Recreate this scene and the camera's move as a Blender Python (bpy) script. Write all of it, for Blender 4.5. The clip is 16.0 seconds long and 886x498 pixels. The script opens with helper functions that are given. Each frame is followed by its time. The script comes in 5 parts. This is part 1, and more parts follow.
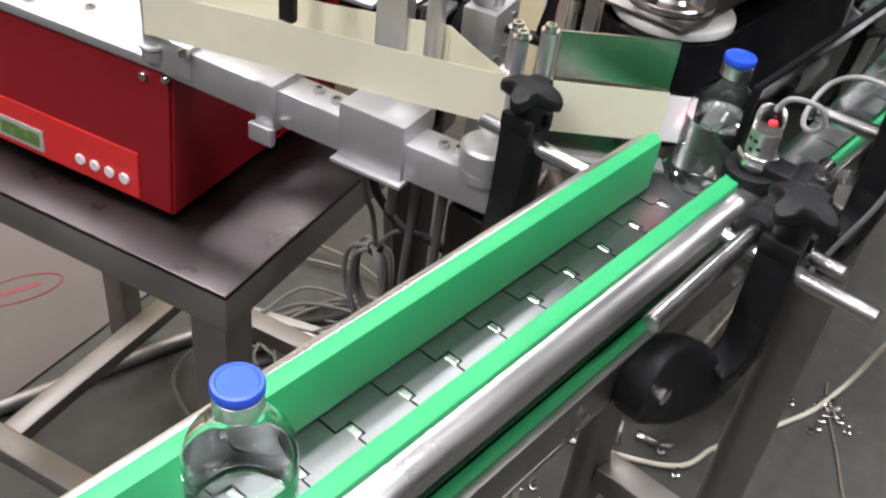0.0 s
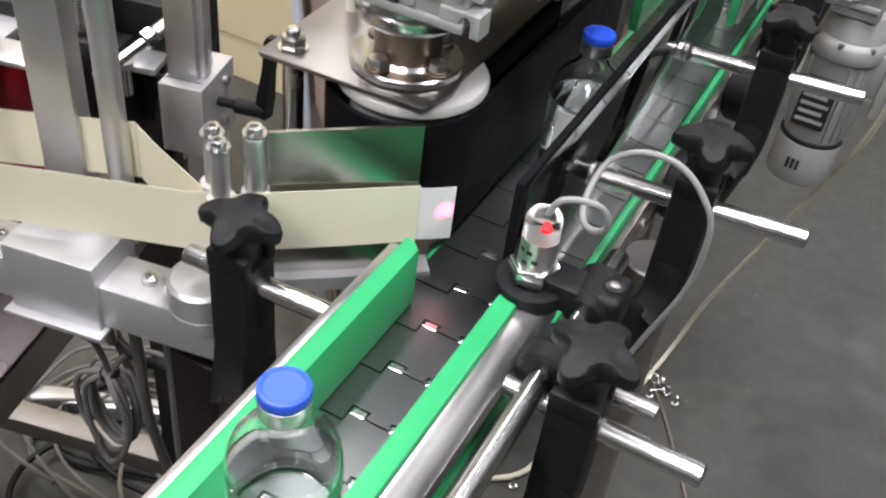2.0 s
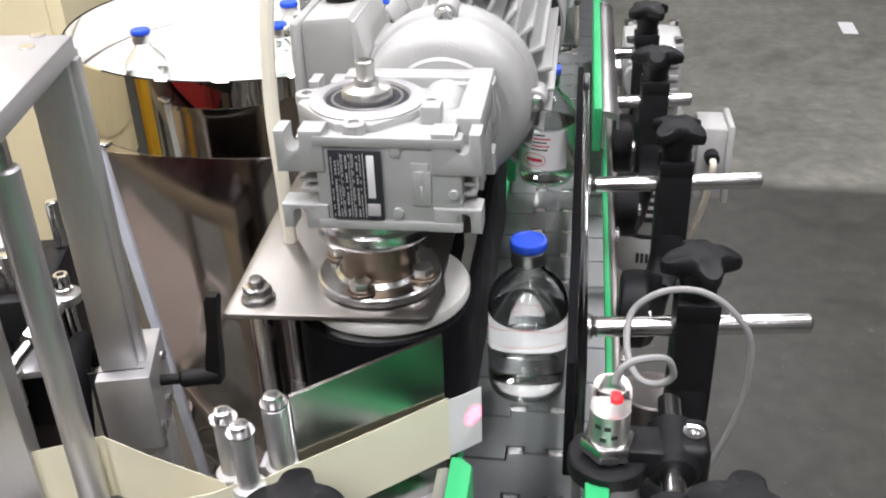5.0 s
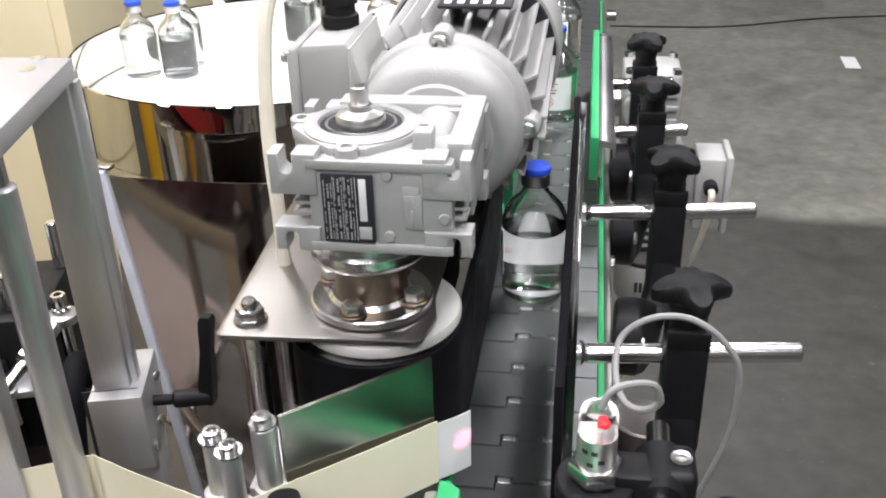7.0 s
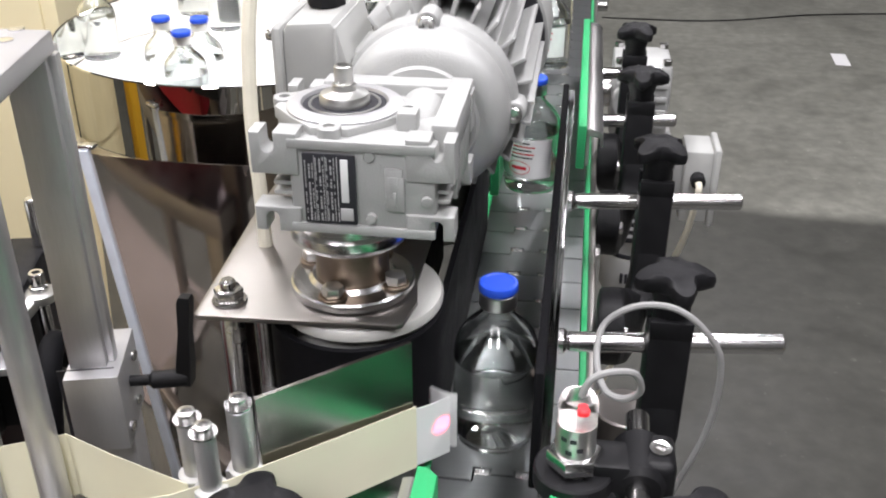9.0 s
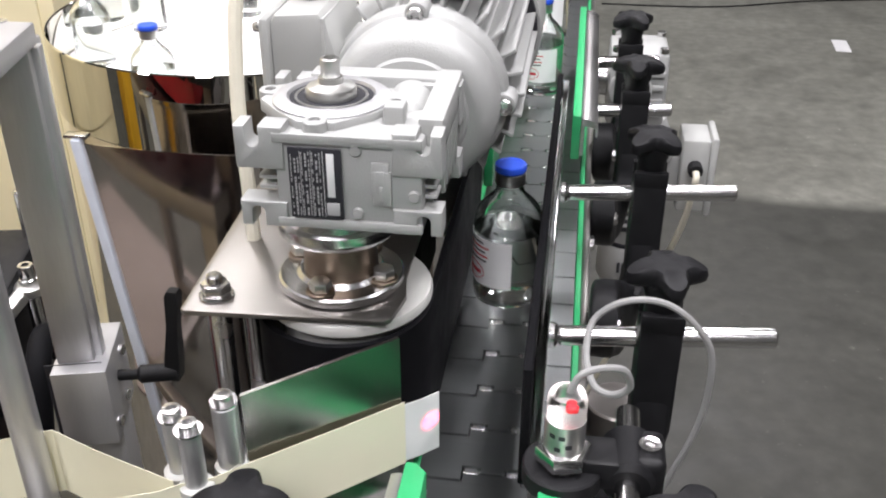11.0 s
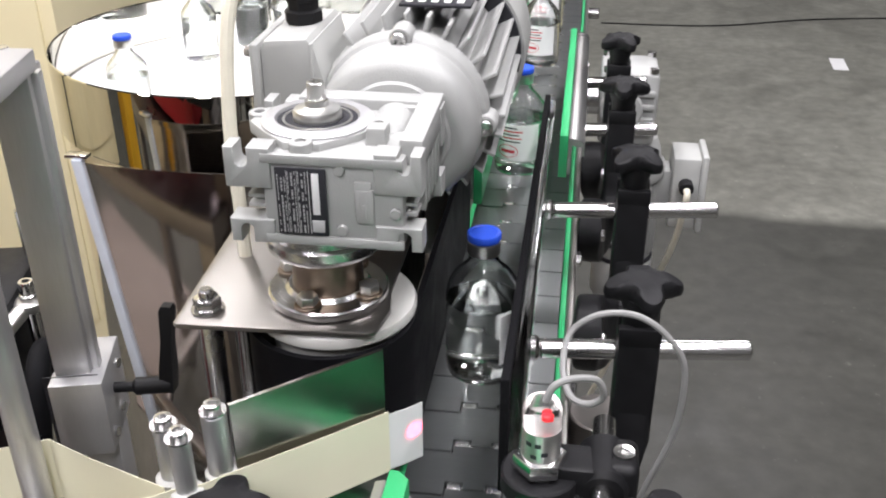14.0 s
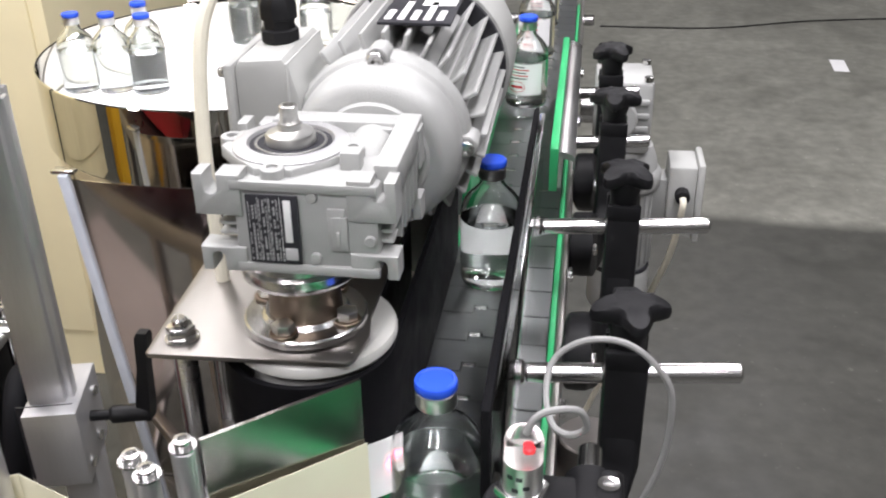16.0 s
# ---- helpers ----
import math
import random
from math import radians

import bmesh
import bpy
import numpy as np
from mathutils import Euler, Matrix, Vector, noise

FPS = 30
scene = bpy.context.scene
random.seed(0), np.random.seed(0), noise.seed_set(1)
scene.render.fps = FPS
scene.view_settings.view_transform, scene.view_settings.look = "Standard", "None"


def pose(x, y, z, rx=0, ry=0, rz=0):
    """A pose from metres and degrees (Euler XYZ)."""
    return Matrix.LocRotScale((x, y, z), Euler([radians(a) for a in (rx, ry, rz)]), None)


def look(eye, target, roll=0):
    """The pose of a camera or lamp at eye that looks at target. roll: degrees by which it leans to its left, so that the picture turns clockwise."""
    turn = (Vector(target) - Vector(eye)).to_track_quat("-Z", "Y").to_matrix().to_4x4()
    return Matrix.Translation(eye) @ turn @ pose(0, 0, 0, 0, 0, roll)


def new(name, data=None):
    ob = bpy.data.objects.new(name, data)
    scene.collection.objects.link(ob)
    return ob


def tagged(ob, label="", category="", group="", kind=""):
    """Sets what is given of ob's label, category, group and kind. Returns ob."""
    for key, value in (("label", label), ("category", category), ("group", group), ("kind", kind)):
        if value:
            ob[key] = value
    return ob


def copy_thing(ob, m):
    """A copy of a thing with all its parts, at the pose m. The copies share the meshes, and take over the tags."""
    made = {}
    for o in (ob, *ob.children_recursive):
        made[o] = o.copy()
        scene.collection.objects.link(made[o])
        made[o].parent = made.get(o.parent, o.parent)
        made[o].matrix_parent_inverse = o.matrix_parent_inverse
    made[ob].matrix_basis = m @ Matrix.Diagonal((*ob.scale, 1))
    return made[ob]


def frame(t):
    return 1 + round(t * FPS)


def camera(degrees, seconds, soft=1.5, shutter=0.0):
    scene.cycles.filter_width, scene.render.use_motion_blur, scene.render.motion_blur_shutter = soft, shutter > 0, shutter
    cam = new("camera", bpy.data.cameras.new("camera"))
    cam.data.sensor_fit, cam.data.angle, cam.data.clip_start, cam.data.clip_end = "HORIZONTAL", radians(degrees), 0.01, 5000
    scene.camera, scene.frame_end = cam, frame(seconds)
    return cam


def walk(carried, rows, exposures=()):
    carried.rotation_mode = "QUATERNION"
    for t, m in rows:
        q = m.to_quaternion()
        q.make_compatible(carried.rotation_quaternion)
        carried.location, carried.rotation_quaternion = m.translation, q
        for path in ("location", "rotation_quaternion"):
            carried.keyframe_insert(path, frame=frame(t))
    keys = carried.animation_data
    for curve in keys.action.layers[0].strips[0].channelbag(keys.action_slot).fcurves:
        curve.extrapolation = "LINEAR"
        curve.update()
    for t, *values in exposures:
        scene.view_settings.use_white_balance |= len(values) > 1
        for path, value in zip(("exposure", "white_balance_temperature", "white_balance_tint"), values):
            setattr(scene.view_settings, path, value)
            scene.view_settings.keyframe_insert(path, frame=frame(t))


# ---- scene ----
cam = camera(49.5, 16.0, soft=2.0, shutter=0.5)
PATH = [
    (0, (0.2275, -0.2877, 1.2840), (-0.0091, 0.0241, 0.9728), 7.66),
    (0.5, (0.2279, -0.2244, 1.2791), (-0.0253, 0.0778, 0.9716), 5.73),
    (1, (0.1926, -0.1831, 1.2788), (-0.0469, 0.1151, 0.9566), 5.80),
    (1.5, (0.1740, -0.1337, 1.2771), (-0.0102, 0.2015, 0.9550), 7.17),
    (2, (0.1619, -0.1058, 1.2850), (0.0089, 0.2459, 0.9642), 7.76),
    (2.5, (0.1500, -0.1070, 1.2950), (-0.4720, 1.3820, 0.1140), 5.40),
    (3, (0.1110, -0.1010, 1.3110), (-0.4260, 1.4810, 0.2120), 1.50),
    (5.5, (0.0313, -0.1050, 1.2725), (-0.0322, 0.3266, 1.0283), -1.83),
    (6, (0.0349, -0.1078, 1.2761), (-0.0340, 0.3249, 1.0351), -1.95),
    (6.5, (0.0395, -0.1076, 1.2780), (-0.0312, 0.3276, 1.0423), -1.83),
    (7, (0.0401, -0.1076, 1.2766), (-0.0288, 0.3293, 1.0432), -1.47),
    (7.5, (0.0406, -0.1083, 1.2764), (-0.0265, 0.3281, 1.0418), -0.93),
    (8, (0.0415, -0.1088, 1.2742), (-0.0221, 0.3273, 1.0382), -0.35),
    (10.5, (0.0438, -0.0943, 1.2710), (-0.0188, 0.3382, 1.0280), 0.30),
    (11, (0.0474, -0.0966, 1.2729), (-0.0146, 0.3351, 1.0283), 0.04),
    (11.5, (0.0491, -0.0970, 1.2746), (-0.0125, 0.3346, 1.0297), -0.27),
    (12, (0.0491, -0.0991, 1.2752), (-0.0122, 0.3328, 1.0309), 0.05),
    (12.5, (0.0496, -0.1051, 1.2763), (-0.0134, 0.3276, 1.0338), 0.06),
    (13, (0.0531, -0.1094, 1.2777), (-0.0122, 0.3239, 1.0369), -0.27),
    (13.5, (0.0575, -0.1120, 1.2798), (-0.0069, 0.3227, 1.0412), -0.30),
    (14, (0.0609, -0.1129, 1.2815), (-0.0033, 0.3229, 1.0451), -0.16),
    (14.5, (0.0616, -0.1123, 1.2821), (-0.0032, 0.3247, 1.0479), -0.09),
    (15, (0.0620, -0.1105, 1.2819), (-0.0041, 0.3271, 1.0491), -0.52),
    (15.5, (0.0615, -0.1078, 1.2820), (-0.0054, 0.3300, 1.0498), -0.74),
    (16, (0.0708, -0.0934, 1.2851), (0.0048, 0.3429, 1.0500), -0.75),
]
walk(cam, [(t, look(eye, target, roll)) for t, eye, target, roll in PATH])

# ---- light: a factory hall under white ceiling fittings ----
world = bpy.data.worlds.new("hall_air")
scene.world = world
world.use_nodes = True
world.node_tree.nodes["Background"].inputs[0].default_value = (0.95, 0.97, 1.0, 1)
world.node_tree.nodes["Background"].inputs[1].default_value = 0.055
scene.view_settings.exposure = 0.0
LAMP_WATTS = 83.0
CEILING = 4.2
# fittings at (-1.7, 2.7) and (0.9, 5.6) are added for sheen on the chain
FITTINGS = [(-1.7, 2.7), (-1.1, -2.6), (0.6, -2.6), (-2.8, 0.4), (-1.1, 0.4), (0.6, 0.4), (2.4, 0.4), (0.9, 5.6)]


# ---- materials ----
def node_mat(name, col, rough=0.5, metal=0.0, vary=0.12, scale=40.0, bump=0.0, bump_scale=300.0, stretch=None,
             trans=0.0, ior=1.45, coat=0.0, rough_vary=0.1, emit=None, strength=0.0, spec=0.5):
    m = bpy.data.materials.new(name)
    m.use_nodes = True
    nt = m.node_tree
    b = nt.nodes["Principled BSDF"]
    b.inputs["Metallic"].default_value = metal
    b.inputs["Roughness"].default_value = rough
    b.inputs["Transmission Weight"].default_value = trans
    b.inputs["IOR"].default_value = ior
    b.inputs["Coat Weight"].default_value = coat
    b.inputs["Specular IOR Level"].default_value = spec
    b.inputs["Base Color"].default_value = (*col, 1)
    if emit:
        b.inputs["Emission Color"].default_value = (*emit, 1)
        b.inputs["Emission Strength"].default_value = strength
    tc = nt.nodes.new("ShaderNodeTexCoord")
    mp = nt.nodes.new("ShaderNodeMapping")
    nt.links.new(tc.outputs["Object"], mp.inputs[0])
    if stretch:
        mp.inputs["Scale"].default_value = stretch
    if vary > 0:
        n1 = nt.nodes.new("ShaderNodeTexNoise")
        n1.inputs["Scale"].default_value = scale
        n1.inputs["Detail"].default_value = 6
        n2 = nt.nodes.new("ShaderNodeTexNoise")
        n2.inputs["Scale"].default_value = scale * 0.18
        n2.inputs["Detail"].default_value = 3
        nt.links.new(mp.outputs[0], n1.inputs["Vector"])
        nt.links.new(tc.outputs["Object"], n2.inputs["Vector"])
        add = nt.nodes.new("ShaderNodeMath")
        add.operation = "ADD"
        nt.links.new(n1.outputs[0], add.inputs[0])
        nt.links.new(n2.outputs[0], add.inputs[1])
        mr = nt.nodes.new("ShaderNodeMapRange")
        mr.inputs[1].default_value, mr.inputs[2].default_value = 0.7, 1.3
        mr.inputs[3].default_value, mr.inputs[4].default_value = 1 - vary, 1 + vary
        nt.links.new(add.outputs[0], mr.inputs[0])
        mx = nt.nodes.new("ShaderNodeVectorMath")
        mx.operation = "SCALE"
        mx.inputs[0].default_value = col
        nt.links.new(mr.outputs[0], mx.inputs["Scale"])
        nt.links.new(mx.outputs[0], b.inputs["Base Color"])
        rr = nt.nodes.new("ShaderNodeMapRange")
        rr.inputs[1].default_value, rr.inputs[2].default_value = 0.7, 1.3
        rr.inputs[3].default_value, rr.inputs[4].default_value = max(rough - rough_vary, 0.02), min(rough + rough_vary, 1)
        nt.links.new(add.outputs[0], rr.inputs[0])
        nt.links.new(rr.outputs[0], b.inputs["Roughness"])
    if bump > 0:
        nb = nt.nodes.new("ShaderNodeTexNoise")
        nb.inputs["Scale"].default_value = bump_scale
        nb.inputs["Detail"].default_value = 4
        nt.links.new(mp.outputs[0], nb.inputs["Vector"])
        bp = nt.nodes.new("ShaderNodeBump")
        bp.inputs["Strength"].default_value = bump
        bp.inputs["Distance"].default_value = 0.001
        nt.links.new(nb.outputs[0], bp.inputs["Height"])
        nt.links.new(bp.outputs[0], b.inputs["Normal"])
    return m


STEEL = node_mat("brushed_steel", (0.32, 0.308, 0.293), 0.38, 1.0, 0.06, 30, rough_vary=0.05)
DARK_STEEL = node_mat("dark_steel", (0.070, 0.060, 0.061), 0.34, 1.0, 0.25, 14, rough_vary=0.12)
LEG_STEEL = node_mat("leg_steel", (0.30, 0.28, 0.265), 0.48, 0.9, 0.18, 16, 0.05, 300, rough_vary=0.1)
PLATE_STEEL = node_mat("carrier_steel", (0.265, 0.25, 0.235), 0.36, 1.0, 0.08, 40, 0.02, 600, rough_vary=0.06)
CHAIN_STEEL = node_mat("chain_steel", (0.215, 0.225, 0.227), 0.33, 1.0, 0.05, 25, 0.006, 900, (1, 20, 1), rough_vary=0.02)
EYE_STEEL = node_mat("polished_hinge", (0.85, 0.85, 0.84), 0.3, 1.0, 0.05, 60)
SATIN = node_mat("satin_nickel", (0.62, 0.62, 0.60), 0.36, 1.0, 0.06, 60, rough_vary=0.05)
PEEL = node_mat("peel_steel", (0.36, 0.35, 0.33), 0.25, 1.0, 0.12, 20, rough_vary=0.05)
CHROME = node_mat("chrome", (0.60, 0.595, 0.59), 0.22, 1.0, 0.06, 40, rough_vary=0.06)
RAIL_STEEL = node_mat("rail_steel", (0.66, 0.66, 0.65), 0.30, 1.0, 0.08, 12, rough_vary=0.06)
MIRROR = node_mat("mirror_steel", (0.76, 0.74, 0.68), 0.05, 1.0, 0.04, 8, rough_vary=0.03)
CABINET = node_mat("cabinet_steel", (0.80, 0.745, 0.71), 0.07, 1.0, 0.1, 14, rough_vary=0.06)
ALU = node_mat("aluminium", (0.56, 0.56, 0.57), 0.45, 0.75, 0.05, 120, 0.08, 900, (14, 1, 1), rough_vary=0.08)
ALU_V = node_mat("aluminium_bar", (0.60, 0.60, 0.605), 0.40, 0.85, 0.06, 120, 0.08, 900, (9, 9, 0.6), rough_vary=0.08)
GALV = node_mat("bearing_steel", (0.23, 0.18, 0.14), 0.40, 1.0, 0.25, 60, 0.05, 200, rough_vary=0.12)
CAST = node_mat("grey_cast_paint", (0.385, 0.39, 0.38), 0.45, 0.15, 0.06, 60, 0.25, 900, rough_vary=0.08)
GREY_BOX = node_mat("light_grey_paint", (0.385, 0.39, 0.375), 0.5, 0.0, 0.06, 40, 0.1, 700)
WHITE_NYLON = node_mat("white_nylon", (0.48, 0.48, 0.455), 0.45, 0.0, 0.05, 50, 0.05, 500)
TABLE_WHITE = node_mat("white_disc_plastic", (0.78, 0.79, 0.79), 0.35, 0.0, 0.03, 20, coat=0.2)
BLACK = node_mat("black_plastic", (0.008, 0.008, 0.009), 0.5, 0.0, 0.2, 80, 0.15, 1500, rough_vary=0.1, spec=0.28)
RUBBER = node_mat("black_rubber", (0.006, 0.006, 0.007), 0.6, 0.0, 0.25, 60, 0.1, 1200, spec=0.08)
FOAM = node_mat("black_foam", (0.006, 0.006, 0.007), 0.85, 0.0, 0.2, 200, 0.5, 2500, spec=0.1)
GREEN = node_mat("green_plastic", (0.026, 0.33, 0.118), 0.45, 0.0, 0.07, 40, 0.1, 700)
BLUE = node_mat("blue_plastic", (0.022, 0.085, 0.62), 0.38, 0.0, 0.05, 60)
RED = node_mat("red_paint", (0.235, 0.007, 0.013), 0.36, 0.0, 0.10, 20, 0.06, 900, coat=0.12)
RED_PANEL = node_mat("bright_red_panel", (0.62, 0.03, 0.03), 0.35, 0.0, 0.06, 30)
CREAM = node_mat("cream_panel_paint", (0.82, 0.74, 0.49), 0.55, 0.0, 0.07, 6, 0.05, 300)
LABEL = node_mat("white_label_paper", (0.80, 0.80, 0.80), 0.5, 0.0, 0.03, 60)
INK_RED = node_mat("red_ink", (0.55, 0.03, 0.05), 0.5, 0.0, 0.1, 90)
FADED_RED = node_mat("faded_red_ink", (0.24, 0.055, 0.055), 0.7, 0.0, 0.2, 60)
BRASS = node_mat("brass", (0.42, 0.33, 0.19), 0.32, 1.0, 0.12, 60)
INK_BLACK = node_mat("black_ink", (0.02, 0.02, 0.025), 0.5, 0.0, 0.1, 90)
INK_WHITE = node_mat("white_ink", (0.75, 0.75, 0.75), 0.5, 0.0, 0.05, 90)
INK_GREY = node_mat("silver_ink", (0.40, 0.40, 0.40), 0.5, 0.0, 0.1, 90)
CABLE_WHITE = node_mat("cream_cable", (0.66, 0.63, 0.52), 0.5, 0.0, 0.08, 60)
CABLE_GREY = node_mat("grey_cable", (0.24, 0.24, 0.235), 0.5, 0.0, 0.08, 60)
FLOOR_GREY = node_mat("dusty_grey_cable", (0.13, 0.125, 0.12), 0.6, 0.0, 0.2, 30)
CABLE_TAN = node_mat("tan_cable", (0.17, 0.15, 0.12), 0.6, 0.0, 0.15, 30)
LCD = node_mat("green_lcd", (0.12, 0.20, 0.06), 0.25, 0.0, 0.15, 90)
PALE_BLUE = node_mat("pale_blue_paint", (0.52, 0.56, 0.62), 0.4, 0.2, 0.1, 30)
WALL_PAINT = node_mat("hall_wall_paint", (0.14, 0.14, 0.135), 0.7, 0.0, 0.08, 3, 0.1, 60)
YELLOW_PAINT = node_mat("yellow_paint", (0.65, 0.36, 0.02), 0.5, 0.0, 0.1, 10)
GLASS = node_mat("clear_glass", (0.96, 0.98, 0.97), 0.015, 0.0, 0.0, trans=1.0, ior=1.47)
WATER = node_mat("clear_liquid", (0.97, 0.98, 0.97), 0.0, 0.0, 0.0, trans=1.0, ior=1.33)
ACRYLIC = node_mat("clear_acrylic", (0.90, 0.91, 0.89), 0.03, 0.0, 0.0, trans=1.0, ior=1.42)
FROSTED = node_mat("clear_cap", (0.80, 0.77, 0.76), 0.22, 0.0, 0.0, trans=1.0, ior=1.15)
LED_RED = node_mat("red_indicator", (0.55, 0.02, 0.03), 0.3, 0.0, 0.0, emit=(1.0, 0.03, 0.03), strength=0.4)
TUBE = node_mat("lamp_diffuser", (0.9, 0.9, 0.9), 0.5, 0.0, 0.0, emit=(1.0, 0.98, 0.94), strength=6.0)


def concrete():
    m = node_mat("concrete_floor", (0.137, 0.137, 0.118), 0.5, 0.0, 0.20, 7.0, 0.25, 60, rough_vary=0.15)
    nt = m.node_tree
    b = nt.nodes["Principled BSDF"]
    col = b.inputs["Base Color"].links[0].from_socket
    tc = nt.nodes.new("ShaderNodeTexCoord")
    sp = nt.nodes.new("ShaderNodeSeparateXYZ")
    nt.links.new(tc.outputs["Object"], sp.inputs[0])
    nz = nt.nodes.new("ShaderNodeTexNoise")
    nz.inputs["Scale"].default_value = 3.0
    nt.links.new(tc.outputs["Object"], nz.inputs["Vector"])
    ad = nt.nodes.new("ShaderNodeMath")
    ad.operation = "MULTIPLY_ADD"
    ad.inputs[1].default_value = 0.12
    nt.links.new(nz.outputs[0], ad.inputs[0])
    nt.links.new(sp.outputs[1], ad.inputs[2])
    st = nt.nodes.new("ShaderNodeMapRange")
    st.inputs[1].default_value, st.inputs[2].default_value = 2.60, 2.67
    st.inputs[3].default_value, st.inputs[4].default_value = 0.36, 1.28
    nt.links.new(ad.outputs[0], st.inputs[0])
    # pale scuffs and dark drips
    n2 = nt.nodes.new("ShaderNodeTexNoise")
    n2.inputs["Scale"].default_value = 22.0
    n2.inputs["Detail"].default_value = 8
    nt.links.new(tc.outputs["Object"], n2.inputs["Vector"])
    r2 = nt.nodes.new("ShaderNodeMapRange")
    r2.inputs[1].default_value, r2.inputs[2].default_value = 0.34, 0.74
    r2.inputs[3].default_value, r2.inputs[4].default_value = 0.86, 1.24
    nt.links.new(n2.outputs[0], r2.inputs[0])
    # small pale chips in the surface
    n3 = nt.nodes.new("ShaderNodeTexNoise")
    n3.inputs["Scale"].default_value = 55.0
    n3.inputs["Detail"].default_value = 5
    nt.links.new(tc.outputs["Object"], n3.inputs["Vector"])
    r3 = nt.nodes.new("ShaderNodeMapRange")
    r3.inputs[1].default_value, r3.inputs[2].default_value = 0.66, 0.74
    r3.inputs[3].default_value, r3.inputs[4].default_value = 1.0, 1.7
    nt.links.new(n3.outputs[0], r3.inputs[0])
    chips = nt.nodes.new("ShaderNodeMath")
    chips.operation = "MULTIPLY"
    nt.links.new(r2.outputs[0], chips.inputs[0])
    nt.links.new(r3.outputs[0], chips.inputs[1])
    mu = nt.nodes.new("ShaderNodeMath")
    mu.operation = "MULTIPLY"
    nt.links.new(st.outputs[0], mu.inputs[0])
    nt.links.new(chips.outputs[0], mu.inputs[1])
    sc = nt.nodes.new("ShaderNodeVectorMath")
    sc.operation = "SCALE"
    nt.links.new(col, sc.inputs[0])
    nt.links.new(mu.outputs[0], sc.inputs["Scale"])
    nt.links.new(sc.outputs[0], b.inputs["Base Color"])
    return m


def web_paper():
    """Thin waxed paper: lets some of what is behind it through."""
    m = node_mat("yellow_backing_paper", (0.91, 0.88, 0.68), 0.42, 0.0, 0.04, 25, 0.04, 300)
    m.node_tree.nodes["Principled BSDF"].inputs["Alpha"].default_value = 0.86
    return m


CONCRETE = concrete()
WEB = web_paper()

# ---- builders ----
ROOT = {}


def thing(name, loc, label, category, group="", kind=""):
    ob = new(name)
    ob.location = loc
    ob.empty_display_size = 0.02
    ROOT[ob] = Vector(loc)
    return tagged(ob, label, category, group, kind)


def part(name, bm, material, parent, label="", smooth=True):
    """One mesh object under a thing or one of its parts; vertices are given in the hall's coordinates."""
    root = parent
    while root not in ROOT:
        root = root.parent
    bm.normal_update()
    me = bpy.data.meshes.new(name)
    bmesh.ops.translate(bm, verts=bm.verts, vec=-ROOT[root])
    bm.to_mesh(me)
    bm.free()
    me.materials.append(material)
    ob = new(name, me)
    ob.parent = parent
    if smooth:
        me.polygons.foreach_set("use_smooth", [True] * len(me.polygons))
        me.set_sharp_from_angle(angle=radians(35))
    if label:
        ob["label"] = label
    return ob


def solid(name, bm, material, label, category, group="", kind="", loc=(0, 0, 0), smooth=True):
    """A thing that is one mesh."""
    me = bpy.data.meshes.new(name)
    bm.normal_update()
    bmesh.ops.translate(bm, verts=bm.verts, vec=-Vector(loc))
    bm.to_mesh(me)
    bm.free()
    me.materials.append(material)
    ob = new(name, me)
    ob.location = loc
    ROOT[ob] = Vector(loc)
    if smooth:
        me.polygons.foreach_set("use_smooth", [True] * len(me.polygons))
        me.set_sharp_from_angle(angle=radians(35))
    return tagged(ob, label, category, group, kind)


def box(lo, hi, bevel=0.001, rz=0.0, bm=None, seg=2):
    """A box between two corners, turned by rz degrees about its middle."""
    own = bmesh.new()
    bmesh.ops.create_cube(own, size=1)
    lo, hi = Vector(lo), Vector(hi)
    bmesh.ops.scale(own, vec=hi - lo, verts=own.verts)
    if bevel:
        bmesh.ops.bevel(own, geom=own.edges[:], offset=bevel, segments=seg, affect="EDGES", profile=0.5)
    bmesh.ops.rotate(own, cent=(0, 0, 0), matrix=Matrix.Rotation(radians(rz), 3, "Z"), verts=own.verts)
    bmesh.ops.translate(own, vec=(lo + hi) / 2, verts=own.verts)
    return merge(bm, own)


def merge(bm, own):
    if bm is None:
        return own
    me = bpy.data.meshes.new("tmp")
    own.to_mesh(me)
    own.free()
    bm.from_mesh(me)
    bpy.data.meshes.remove(me)
    return bm


def rings(rows, closed=False, caps=True, bm=None):
    """A skin over rings of points, all of one length."""
    own = bmesh.new()
    vs = [[own.verts.new(p) for p in r] for r in rows]
    n = len(rows[0])
    last = len(vs) if closed else len(vs) - 1
    for i in range(last):
        a, b = vs[i], vs[(i + 1) % len(vs)]
        for j in range(n):
            own.faces.new((a[j], a[(j + 1) % n], b[(j + 1) % n], b[j]))
    if caps and not closed:
        own.faces.new(vs[0][::-1])
        own.faces.new(vs[-1])
    bmesh.ops.recalc_face_normals(own, faces=own.faces[:])
    return merge(bm, own)


def lathe(c, profile, seg=32, bm=None, axis="z", closed=False, caps=True):
    """A turned body: profile of (radius, height) about an axis through c."""
    out = []
    for r, h in profile:
        ring = []
        for k in range(seg):
            a = 2 * math.pi * k / seg
            u, v = r * math.cos(a), r * math.sin(a)
            ring.append(Vector(c) + Vector({"z": (u, v, h), "y": (u, h, -v), "x": (h, u, v)}[axis]))
        out.append(ring)
    return rings(out, closed, caps, bm)


